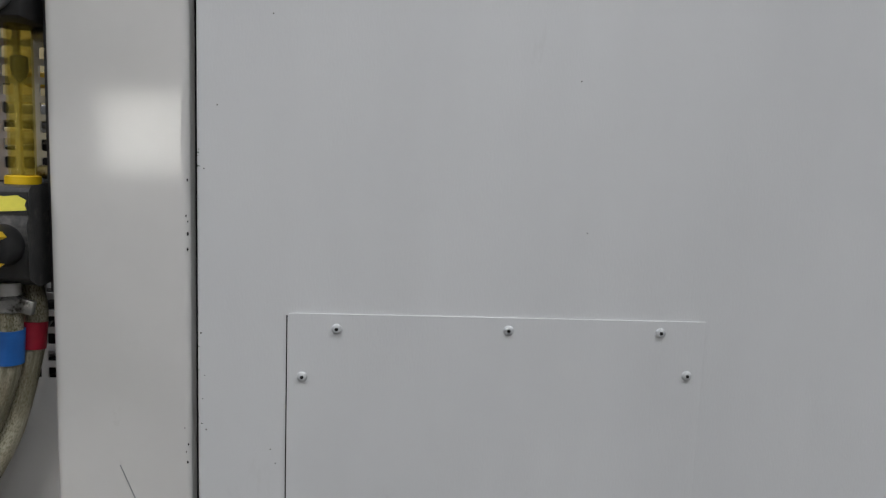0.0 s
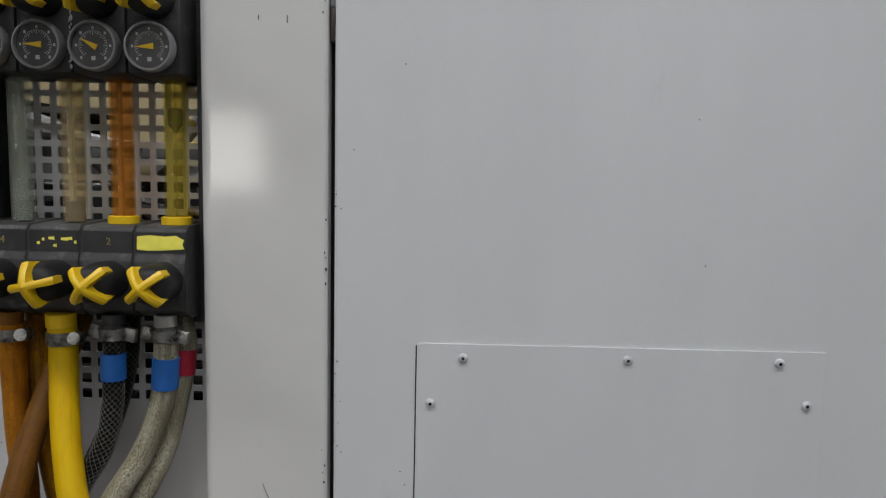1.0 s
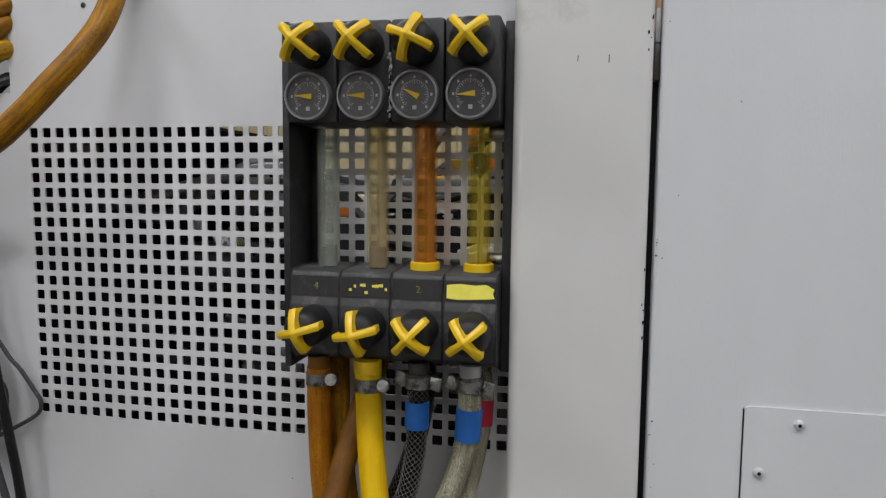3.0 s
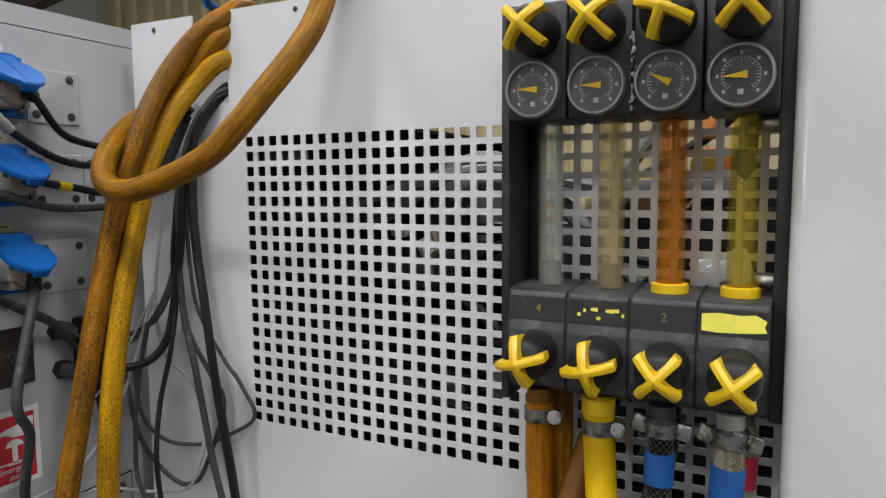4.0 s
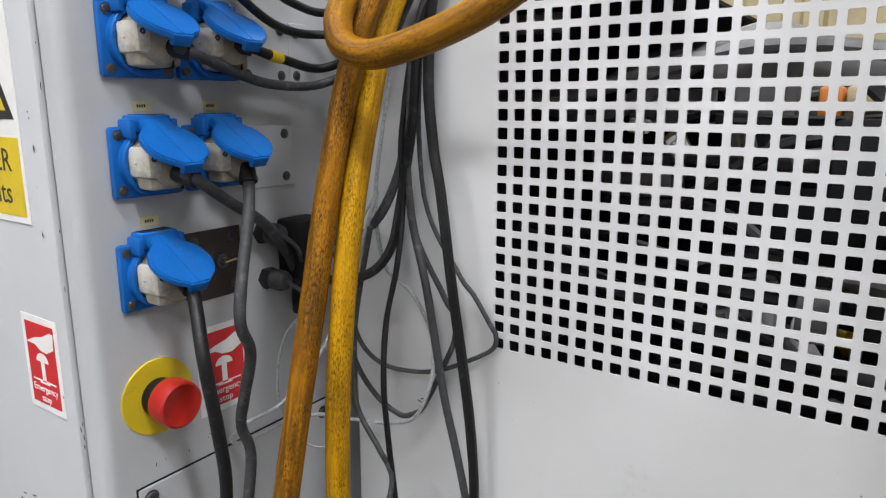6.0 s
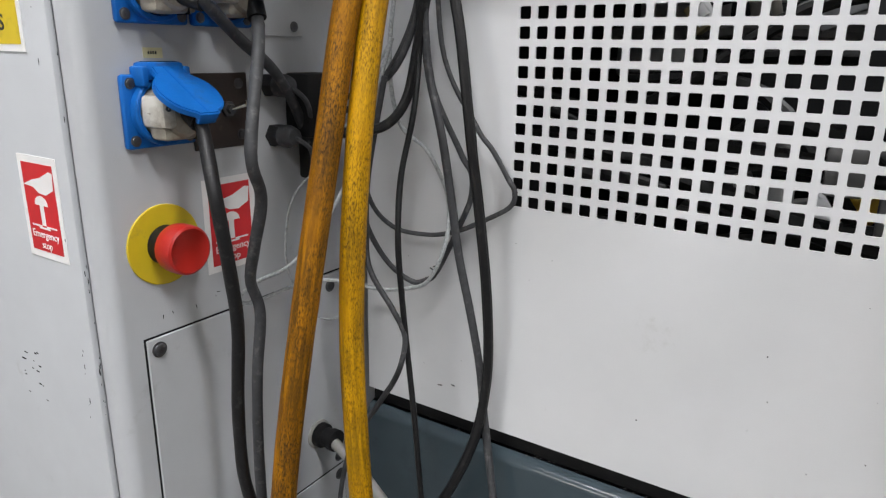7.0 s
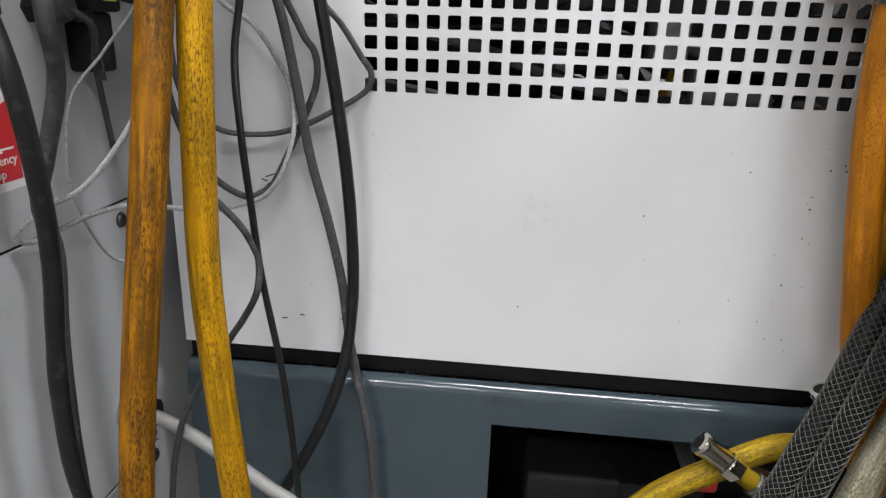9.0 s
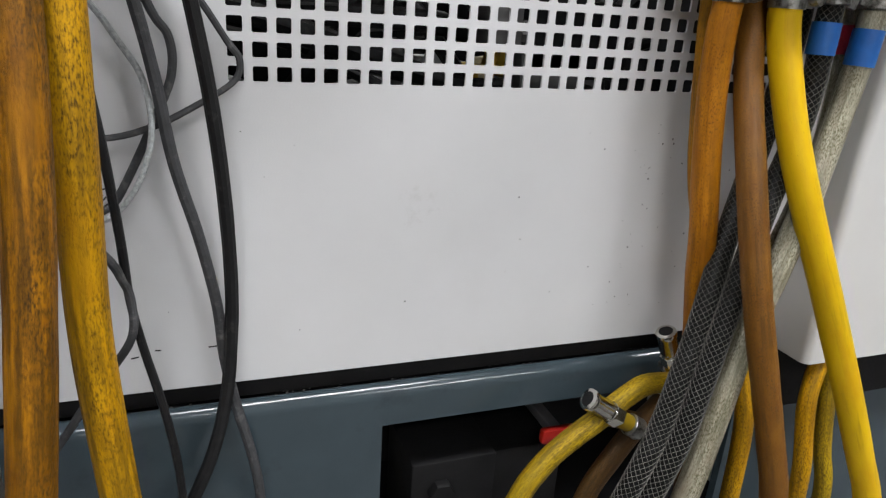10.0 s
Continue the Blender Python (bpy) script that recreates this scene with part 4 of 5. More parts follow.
def danger_sign():
    s = thing("danger_sign", "white warning sign with a yellow voltage triangle and yellow text field", "sign", on_front(-0.326, 1.3705, 0.003))
    part("board", box(-0.068, 0.068, -0.105, 0.1, 0.0001, 0.0007), WPRINT, s, smooth=False)
    part("triangle_border", prism([(-0.062, -0.028), (0.062, -0.028), (0, 0.09)], 0.0003, m=Matrix.Translation((0, 0, 0.0007))), BLACKPRINT, s, smooth=False)
    part("triangle", prism([(-0.051, -0.0215), (0.051, -0.0215), (0, 0.0755)], 0.0003, m=Matrix.Translation((0, 0, 0.001))), YDISC, s, smooth=False)
    part("bolt_picture", prism([(-0.004, 0.045), (0.008, 0.045), (0.002, 0.022), (0.011, 0.024), (0.001, -0.006), (0.006, -0.005), (-0.003, -0.017), (-0.006, -0.002), (-0.002, -0.004), (-0.001, 0.014), (-0.011, 0.011)], 0.0003, m=Matrix.Translation((0, 0, 0.0013))), BLACKPRINT, s, smooth=False)
    part("text_field", box(-0.0635, 0.0635, -0.1, -0.041, 0.0007, 0.001), YDISC, s, smooth=False)
    words("lettering", "DANGER\n415 volts", 0.0245, BLACKPRINT, Matrix.Translation((0, -0.071, 0.0011)), s)


danger_sign()


# ---------------------------------------------------------------- small fittings on the cabinet side
def gland(y, z, label):
    g = thing("cable_gland", label, "cable gland", on_side(y, z), "cable glands on the cabinet")
    part("nut", lathe([(0.0105, 0), (0.0105, 0.006), (0.0092, 0.008), (0.0092, 0.012)], 6), RUBBER, g)
    part("cap", lathe([(0.0098, 0.012), (0.0098, 0.02), (0.0075, 0.026), (0.0045, 0.027), (0, 0.027)], 14), GREYC, g)


gland(-0.083, 1.240, "grimy black cable gland with a thin wire")
gland(-0.080, 1.197, "grimy black cable gland with a thin wire")
conn = thing("multipole_connector", "grimy black multi-pole connector block with a yellow tag", "connector")
part("shell", box(SX, SX + 0.03, -0.066, -0.028, 1.195, 1.25, 0.003), BLACK, conn)
part("lower_shell", box(SX, SX + 0.022, -0.052, -0.028, 1.155, 1.195, 0.003), RUBBER, conn)
part("tag", box(SX + 0.03, SX + 0.0306, -0.05, -0.036, 1.202, 1.214), YLABEL, conn, "small yellow tag", smooth=False)


def thin(name, pts, r, m, label, group="loose wires in the corner"):
    return tagged(tube_part(name, pts, r, m, seg=8, n=7, wobble=0.08), label, "wire", group)


thin("gland_wire", [(-0.174, -0.083, 1.24), (-0.168, -0.07, 1.225), (-0.178, -0.055, 1.195), (-0.18, -0.045, 1.15)], 0.0022, GREYC, "thin dusty wire from a cable gland")
thin("gland_wire", [(-0.174, -0.08, 1.197), (-0.168, -0.068, 1.185), (-0.178, -0.055, 1.16), (-0.182, -0.04, 1.10)], 0.0022, GREYC, "thin dusty wire from a cable gland")
grom = thing("cable_grommet", "black rubber grommet with a white ring low on the cabinet", "grommet", on_side(-0.043, 0.882, 0.002))
part("ring", lathe([(0.0155, 0), (0.0155, 0.002), (0.013, 0.003)], 24), WCABLE, grom, "white ring")
part("sleeve", lathe([(0.013, 0.001), (0.013, 0.009), (0.010, 0.011), (0.010, 0.018), (0.0115, 0.019), (0.0115, 0.026), (0.007, 0.028), (0, 0.028)], 18), BLACK, grom)
tagged(tube_part("white_cable", [(-0.185, -0.043, 0.882), (-0.16, -0.050, 0.880), (-0.12, -0.06, 0.868), (-0.069, -0.07, 0.842), (-0.03, -0.075, 0.82), (0.03, -0.08, 0.76), (0.06, -0.08, 0.70)], 0.0055, WCABLE), "off-white round cable leaving a rubber grommet", "cable")

# ---------------------------------------------------------------- four-circuit flow regulator on the panel
MX = (0.3255, 0.370, 0.4145, 0.459)         # the four circuits
MOD = 0.0445


def gauge(parent, x, z, needle):
    g = part("gauge", lathe([(0.0205, 0.0), (0.0212, 0.004), (0.0212, 0.0105), (0.0205, 0.0118), (0.0192, 0.0118), (0.0186, 0.0108), (0.0186, 0.0085)], 40, caps=False), BEZEL, parent, "round pressure gauge in a grey bezel")
    g.matrix_basis = pose(x, -0.0655, z) @ FRONT @ Matrix.Diagonal((0.92, 0.92, 0.9, 1))
    part("dial", lathe([(0.0187, 0.006), (0.0187, 0.0084), (0, 0.0084)], 40), DIAL, g, "dark dial")
    bm = bmesh.new()
    for k in range(25):
        a = 225 - k * 270 / 24
        long = 0.0028 if k % 4 == 0 else 0.0016
        merge(bm, box(0.0118 - long, 0.0118, -0.00022, 0.00022, 0.0084, 0.0086), pose(0, 0, 0, 0, 0, a))
    for k in range(40):
        a0, a1 = radians(225 - k * 6.75), radians(225 - (k + 1) * 6.75)
        b = bmesh.new()
        vs = [b.verts.new((r * math.cos(a), r * math.sin(a), 0.0086)) for r, a in ((0.0121, a0), (0.0124, a0), (0.0124, a1), (0.0121, a1))]
        b.faces.new(vs)
        merge(bm, b)
    for k in range(7):
        a = radians(225 - k * 45)
        merge(bm, box(-0.0009, 0.0009, -0.0011, 0.0011, 0.0084, 0.0086), Matrix.Translation((0.0148 * math.cos(a), 0.0148 * math.sin(a), 0)))
    part("scale", bm, TICK, g, "pale scale marks", smooth=False)
    part("print_mark", box(-0.0018, 0.0018, -0.0125, -0.009, 0.0084, 0.0086), TICK, g, smooth=False)
    part("needle", prism([(-0.0125, 0.0), (0.004, 0.0026), (0.004, -0.0026)], 0.0008, m=Matrix.Translation((0, 0, 0.0092)) @ pose(0, 0, 0, 0, 0, needle)), YELLOWP, g, "yellow pointer")


def knob(parent, x, z, turn, r=0.0165):
    k = part("knob", lathe([(r * 0.98, 0), (r, 0.004), (r, 0.022), (r * 0.96, 0.026), (r * 0.84, 0.031), (r * 0.6, 0.0345), (0, 0.036)], 32), KNOB, parent, "black domed valve knob")
    k.matrix_basis = pose(x, -0.063, z) @ FRONT
    bm = lathe([(0.0046, 0.034), (0.0044, 0.0448), (0.0028, 0.0468), (0, 0.0470)], 8)
    for q in range(4):
        # each arm bends over the dome and ends in a blade
        sect = [(0.0005, 0.0462, 0.0070, 0.009), (0.0065, 0.0446, 0.0060, 0.011), (0.0125, 0.0408, 0.0064, 0.013), (0.0178, 0.0362, 0.0070, 0.015), (0.0196, 0.0347, 0.0056, 0.014)]
        b = bmesh.new()
        rings = []
        for d, h, w, t in ((d_ * 0.95, h_, w_ * 0.92, t_) for d_, h_, w_, t_ in sect):
            rings.append([b.verts.new(c) for c in ((d, -w / 2, h), (d, -w / 2 * 0.22, h + 0.0014), (d, w / 2 * 0.22, h + 0.0014), (d, w / 2, h), (d - 0.002, w / 2, h - t), (d - 0.002, -w / 2, h - t))])
        for a, c in zip(rings, rings[1:]):
            for s in range(6):
                b.faces.new((a[s], a[(s + 1) % 6], c[(s + 1) % 6], c[s]))
        b.faces.new(rings[0][::-1])
        b.faces.new(rings[-1])
        merge(bm, b, pose(0, 0, 0, 0, 0, 45 + 90 * q + turn))
    bmesh.ops.recalc_face_normals(bm, faces=bm.faces[:])
    part("cross_handle", bm, YELLOWP, k, "yellow cross handle")


GREYWASH = mat("dried_sealant", (0.34, 0.335, 0.32), 0.7, 0, 0.4, 300)
DULL = mat("faded_yellow_print", (0.22, 0.19, 0.05), 0.6, 0, 0.3, 300)


def flow_regulator():
    f = thing("flow_regulator", "dark grey four-circuit water flow regulator with gauges and yellow cross knobs", "flow regulator")
    x0, x1 = 0.2995, 0.481
    # side rails that carry the blocks
    for nm, a, b, y in (("side_rail", 0.2965, 0.3030, -0.059), ("side_rail", 0.481, 0.4905, -0.034)):
        part(nm, box(a, b, y, -0.0005, 1.228, 1.520, 0.0015), CHAR, f)
    part("rail_flange", box(0.303, 0.313, -0.012, -0.0005, 1.30, 1.44, 0.001), CHAR, f)
    for i, x in enumerate(MX):
        up = box(x - MOD / 2 + 0.0003, x + MOD / 2 - 0.0003, -0.065, -0.004, 1.436, 1.5175, 0.003)
        part("upper_block", up, CHAR, f, "charcoal plastic valve block")
        # lower block with a sloping label shelf
        prof = [(-0.004, 1.238), (-0.050, 1.236), (-0.062, 1.243), (-0.0635, 1.284), (-0.0605, 1.2905), (-0.0590, 1.3095), (-0.0565, 1.3125), (-0.004, 1.3150)]
        b = extrude_x(prof, x - MOD / 2 + 0.0003, x + MOD / 2 - 0.0003)
        bmesh.ops.bevel(b, geom=b.edges[:], offset=0.0012, segments=1, affect="EDGES")
        part("lower_block", b, CHARL, f, "dusty charcoal plastic block")
        strip = prism([(-0.0205, -0.0085), (0.0205, -0.0085), (0.0205, 0.0085), (-0.0205, 0.0085)], 0.0008, m=pose(x, -0.0595, 1.3, 90 - 4.5, 0, 0))
        ls = part("label_strip", strip, CHAR, f, "dark label strip", smooth=False)
        lm = pose(x, -0.0604, 1.3, 90 - 4.5, 0, 0)
        if i == 3:
            rag = [(-0.0195, 0.005), (-0.0195, -0.006), (-0.010, -0.0068), (0.004, -0.0062), (0.015, -0.0055), (0.02, -0.005), (0.0185, -0.001), (0.0198, 0.0025), (0.013, 0.0062), (0.004, 0.0052), (-0.009, 0.0062)]
            part("torn_label", prism(rag, 0.0003, m=lm), YLABEL, ls, "torn bright yellow label", smooth=False)
        elif i == 1:
            bm = bmesh.new()
            for a, c in (((-0.013, -0.002), 0.0025), ((-0.009, 0.001), 0.002), ((-0.002, 0.002), 0.005), ((0.009, 0.0015), 0.006), ((0.0135, 0.002), 0.004), ((0.018, -0.001), 0.002), ((0.001, -0.004), 0.003)):
                merge(bm, prism([(a[0] - c / 2, a[1] - 0.001), (a[0] + c / 2, a[1] - 0.0014), (a[0] + c / 2.4, a[1] + 0.0014), (a[0] - c / 2, a[1] + 0.001)], 0.0003), lm)
            part("label_scraps", bm, YLABEL, ls, "worn yellow label scraps", smooth=False)
        else:
            words("digit", "4" if i == 0 else "2", 0.0085, DULL, lm @ Matrix.Translation((0.001, 0, 0)), ls)
        gauge(f, x, 1.4565, (-4, -2, -28, 3)[i])
        knob(f, x + 0.0015, 1.4955, (2, 0, 22, -2)[i])
        knob(f, x + (0.0005, 0.003, 0.003, 0.003)[i], 1.2685, (-30, -32, 2, -6)[i])
        # sight tube
        t = part("sight_tube", lathe([(0.0080, 1.3145), (0.0098, 1.3145), (0.0098, 1.4365), (0.0080, 1.4365), (0.0080, 1.3145)], 28, caps=False), TUBE_MATS[i], f, ("clear", "smoky brown", "amber", "yellow-stained")[i] + " plastic sight tube")
        t.matrix_basis = Matrix.Translation((x + (0.001, 0.002, 0.0, 0.002)[i], -0.030, 0))
        if i >= 2:
            part("tube_collar", lathe([(0.0130, 1.3135), (0.0130, 1.3195), (0.0108, 1.3205), (0.0105, 1.316)], 20), YELLOWP, t, "yellow collar")
        else:
            part("tube_collar", lathe([(0.0075, 1.313), (0.0075, 1.330), (0.0068, 1.332), (0, 1.332)], 16), BLACK, t, "dark plug in the foot of the tube")
        if i == 3:
            part("float", lathe([(0.0005, 1.392), (0.0055, 1.398), (0.0062, 1.402), (0.0062, 1.412), (0.0045, 1.413), (0, 1.413)], 16), BLACK, t, "black float")
        part("guide_rod", lathe([(0.0012, 1.314), (0.0012, 1.434)], 8), TUBE_MATS[i], t)
    # dried sealant that ran down the joint between two upper blocks
    rng = random.Random(17)
    bm = bmesh.new()
    for k in range(26):
        z = 1.443 + 0.047 * (k / 25) + rng.gauss(0, 0.001)
        merge(bm, lathe([(0.0005 + 0.0011 * rng.random(), 0), (0.0004, 0.0007), (0, 0.0009)], 6, m=Matrix.Diagonal((0.8, 1 + 1.4 * rng.random(), 1, 1))), pose(MX[1] + MOD / 2 + rng.gauss(0, 0.0009), -0.0650, z) @ FRONT)
    part("sealant_streak", bm, GREYWASH, f, "pale dried sealant streak")
    for z in (1.431, 1.3235):
        part("bolt", lathe([(0.0055, 0), (0.0055, 0.012), (0.0045, 0.014), (0, 0.014)], 14, m=pose(0.4808, -0.018, z, 0, -90, 0)), ZINC, f, "bright bolt end")


flow_regulator()


# ---------------------------------------------------------------- hoses
SUP = "hoses under the flow regulator"


def band(parent, p, d, r, width, material, name, label, screwed=False):
    """A band round a hose at p, along d; with a worm screw if asked."""
    q = Vector(d).to_track_quat("Z", "Y").to_matrix().to_4x4()
    m = Matrix.Translation(p) @ q
    bm = lathe([(r, -width / 2), (r + 0.0009, -width / 2), (r + 0.0009, width / 2), (r, width / 2)], 24, m=m)
    b = part(name, bm, material, parent, label)
    if screwed:
        part("worm_screw", lathe([(0.0042, -0.006), (0.0042, 0.004), (0.0052, 0.0045), (0.0052, 0.009), (0, 0.009)], 12, m=Matrix.Translation((p[0] + r + 0.003, p[1] - 0.004, p[2])) @ pose(0, 0, 0, 75, 0, 10)), ZINC, b, "zinc worm screw")
        part("screw_housing", box(p[0] + r - 0.003, p[0] + r + 0.007, p[1] - 0.007, p[1] + 0.003, p[2] - 0.0045, p[2] + 0.0045, 0.0012), ZINC, b)
    return b


def hose(name, pts, r, material, label, group="", wobble=0.03):
    h = thing(name, label, "hose", group=group)
    tube_part("tube", pts, r, material, h, seg=18, n=10, wobble=wobble)
    return h


def braided(pts, label):
    """Clear hose over a dark core, wound with two crossing sets of pale strands."""
    h = hose("braided_hose", pts, 0.0086, BRAIDIN, label, SUP, 0.0)
    line = spline(pts, 30)
    tang = [(line[min(i + 1, len(line) - 1)] - line[max(i - 1, 0)]).normalized() for i in range(len(line))]
    side, dist, frames = tang[0].orthogonal().normalized(), 0.0, []
    for i, p in enumerate(line):
        if i:
            dist += (p - line[i - 1]).length
        side = (side - tang[i] * side.dot(tang[i])).normalized()
        frames.append((p, side, tang[i].cross(side), dist))
    verts, faces, count, half = [], [], 11, 0.040
    for turn in (1, -1):
        for k in range(count):
            start = len(verts)
            for p, sd, up, d in frames:
                a = 2 * math.pi * k / count + turn * d * 112
                for da, r in ((-half, 0.0085), (0.0, 0.0090), (half, 0.0085)):
                    verts.append(p + (sd * math.cos(a + da) + up * math.sin(a + da)) * r)
            for i in range(len(frames) - 1):
                q = start + 3 * i
                faces += [(q, q + 1, q + 4, q + 3), (q + 1, q + 2, q + 5, q + 4)]
    me = bpy.data.meshes.new("braid_net")
    me.from_pydata([tuple(v) for v in verts], [], faces)
    link_mesh("braid_net", me, STRAND, h, "pale woven strands")["kind"] = "stuff"
    return h


def nipple(parent, x, y, r, material=None):
    part("nipple", lathe([(r, 1.214), (r, 1.226), (r * 1.15, 1.227), (r * 1.15, 1.238)], 16, m=Matrix.Translation((x, y, 0))), material or ZINC, parent, "hose connector")


def crimp(parent, x, y, z, r):
    """A wrapped, crumpled clamp with ears."""
    bm = lathe([(r, -0.006), (r + 0.002, -0.005), (r + 0.0015, 0.0), (r + 0.0025, 0.005), (r, 0.007)], 14, m=Matrix.Translation((x, y, z)))
    for s, a in ((1, 12), (-1, -18)):
        merge(bm, box(0, 0.011, -0.003, 0.003, -0.006, 0.006, 0.0015), Matrix.Translation((x + s * (r - 0.001), y - 0.002, z)) @ pose(0, 0, 0, 0, a, 0 if s > 0 else 180))
    for v in bm.verts:
        v.co += noise.noise_vector(v.co * 160) * 0.0012
    part("clamp", bm, ZINC, parent, "crumpled grey hose clamp")


h = hose("water_hose", [(0.3255, -0.052, 1.228), (0.3245, -0.050, 1.20), (0.3255, -0.050, 1.165), (0.3278, -0.0515, 1.13), (0.3325, -0.0535, 1.09), (0.3370, -0.0570, 1.05), (0.3455, -0.0530, 1.01), (0.355, -0.050, 0.97), (0.372, -0.04, 0.92), (0.39, -0.035, 0.86)], 0.0105, HOSE_OR, "orange rubber hose with a steel clamp, hanging from the regulator", SUP)
nipple(h, 0.3255, -0.052, 0.0085, HOSE_BR)
band(h, (0.3252, -0.0515, 1.218), (0, 0, 1), 0.0108, 0.010, ZINC, "clamp", "zinc worm-drive clamp", True)
h = hose("water_hose", [(0.333, -0.026, 1.236), (0.334, -0.028, 1.20), (0.336, -0.030, 1.166), (0.345, -0.033, 1.091), (0.358, -0.035, 1.045), (0.371, -0.036, 1.005), (0.39, -0.03, 0.93), (0.40, -0.02, 0.86)], 0.0105, HOSE_D, "dirty orange hose behind the others under the regulator", SUP)
h = hose("water_hose", [(0.371, -0.055, 1.228), (0.3722, -0.0562, 1.20), (0.3772, -0.0662, 1.16), (0.3850, -0.0775, 1.12), (0.3968, -0.0885, 1.08), (0.4180, -0.0975, 1.03), (0.4490, -0.1025, 0.97), (0.4790, -0.1078, 0.91), (0.5085, -0.1120, 0.85), (0.530, -0.117, 0.80), (0.545, -0.12, 0.73)], 0.0115, HOSE_CY, "clean bright yellow hose with a steel clamp under the regulator", SUP, 0.01)
nipple(h, 0.371, -0.056, 0.0105, YELLOWP)
band(h, (0.3714, -0.0555, 1.217), (0, 0, 1), 0.0118, 0.011, ZINC, "clamp", "zinc worm-drive clamp", True)
h = hose("water_hose", [(0.372, -0.026, 1.236), (0.366, -0.030, 1.212), (0.3530, -0.0545, 1.16), (0.3455, -0.0835, 1.10), (0.3460, -0.1010, 1.05), (0.3510, -0.1150, 1.0), (0.3625, -0.1240, 0.95), (0.3745, -0.1320, 0.90), (0.3895, -0.1345, 0.85), (0.399, -0.135, 0.78)], 0.0105, HOSE_BR, "brown-orange ribbed rubber hose crossing in front of the others", SUP)
h = braided([(0.4150, -0.054, 1.226), (0.4138, -0.0545, 1.19), (0.4130, -0.0560, 1.16), (0.4045, -0.0595, 1.12), (0.3815, -0.0710, 1.08), (0.3615, -0.0825, 1.04), (0.3455, -0.0920, 1.0), (0.3270, -0.1020, 0.95), (0.3075, -0.1110, 0.90), (0.286, -0.115, 0.854), (0.262, -0.116, 0.79)], "dark braided hose with a band of blue tape")
nipple(h, 0.4150, -0.054, 0.008, SCREW)
crimp(h, 0.4150, -0.054, 1.222, 0.0105)
band(h, (0.4138, -0.0544, 1.193), (-0.02, -0.01, -1), 0.0094, 0.023, BTAPE, "tape", "blue tape")
h = braided([(0.4155, -0.026, 1.236), (0.413, -0.028, 1.19), (0.402, -0.034, 1.14), (0.380, -0.046, 1.085), (0.357, -0.061, 1.04), (0.3382, -0.0755, 1.0), (0.3265, -0.0830, 0.97), (0.3120, -0.0915, 0.94), (0.2985, -0.0985, 0.91), (0.276, -0.108, 0.873), (0.236, -0.112, 0.79)], "dark braided hose running down beside its twin")
h = hose("water_hose", [(0.459, -0.053, 1.226), (0.4580, -0.053, 1.19), (0.4535, -0.0535, 1.16), (0.4405, -0.0595, 1.12), (0.4175, -0.0735, 1.08), (0.3925, -0.0850, 1.03), (0.3640, -0.0950, 0.97), (0.3430, -0.1060, 0.92), (0.3290, -0.1115, 0.87), (0.318, -0.112, 0.82), (0.312, -0.11, 0.77)], 0.0100, HOSE_W, "stained white hose with a band of blue tape", SUP)
nipple(h, 0.459, -0.053, 0.008, WCABLE)
crimp(h, 0.459, -0.053, 1.221, 0.0108)
band(h, (0.4578, -0.0530, 1.188), (-0.06, 0.0, -1), 0.0103, 0.027, BTAPE, "tape", "blue tape")
h = hose("water_hose", [(0.4615, -0.026, 1.236), (0.467, -0.030, 1.206), (0.464, -0.035, 1.171), (0.452, -0.045, 1.113), (0.429, -0.055, 1.065), (0.411, -0.06, 1.025), (0.385, -0.06, 0.95), (0.37, -0.06, 0.86)], 0.0090, HOSE_W, "stained white hose with a band of red tape", SUP)
band(h, (0.4658, -0.0325, 1.192), (-0.05, -0.1, -1), 0.0093, 0.022, RTAPE, "tape", "dark red tape")

# loose hose ends and couplings in front of the base
LOW = "loose hoses at the machine base"
h = hose("water_hose", [(0.378, -0.030, 0.893), (0.329, -0.040, 0.904), (0.300, -0.048, 0.900), (0.272, -0.055, 0.888), (0.246, -0.057, 0.873), (0.226, -0.058, 0.857), (0.206, -0.06, 0.832), (0.193, -0.06, 0.79), (0.19, -0.06, 0.716)], 0.0092, HOSE_DY, "grimy yellow hose curving down in front of the machine base", LOW)
h = hose("water_hose", [(0.350, -0.035, 0.880), (0.320, -0.045, 0.866), (0.297, -0.05, 0.844), (0.277, -0.05, 0.81), (0.268, -0.05, 0.77), (0.262, -0.05, 0.716)], 0.0092, HOSE_DB, "dirty brown hose in front of the machine base", LOW)


def coupling(p, q, label):
    d = Vector(q) - Vector(p)
    c = thing("hose_coupling", label, "coupling", Matrix.Translation(p) @ d.to_track_quat("Z", "Y").to_matrix().to_4x4(), "hose couplings")
    n = d.length
    part("sleeve", lathe([(0.0060, 0), (0.0088, 0.0008), (0.0092, 0.002), (0.0092, 0.005), (0.0085, 0.006), (0.0085, 0.022), (0.0078, 0.023), (0.0078, 0.026), (0.0085, 0.027)], 24, caps=False), CHROME, c)
    part("mouth", lathe([(0.0060, 0.0002), (0.0050, 0.010), (0, 0.010)], 20), BLACK, c)
    part("hex_body", lathe([(0.0095, 0.0265), (0.0095, 0.036), (0.008, 0.0375)], 6), CHROME, c)
    part("tail", lathe([(0.0072, 0.037), (0.0072, n)], 16), HOSE_DY, c)
    part("clamp", lathe([(0.0085, n - 0.012), (0.0095, n - 0.011), (0.009, n - 0.004), (0.0095, n)], 14), ZINC, c)
    part("clamp_ear", box(0.006, 0.016, -0.004, 0.004, n - 0.012, n - 0.002, 0.001), ZINC, c)


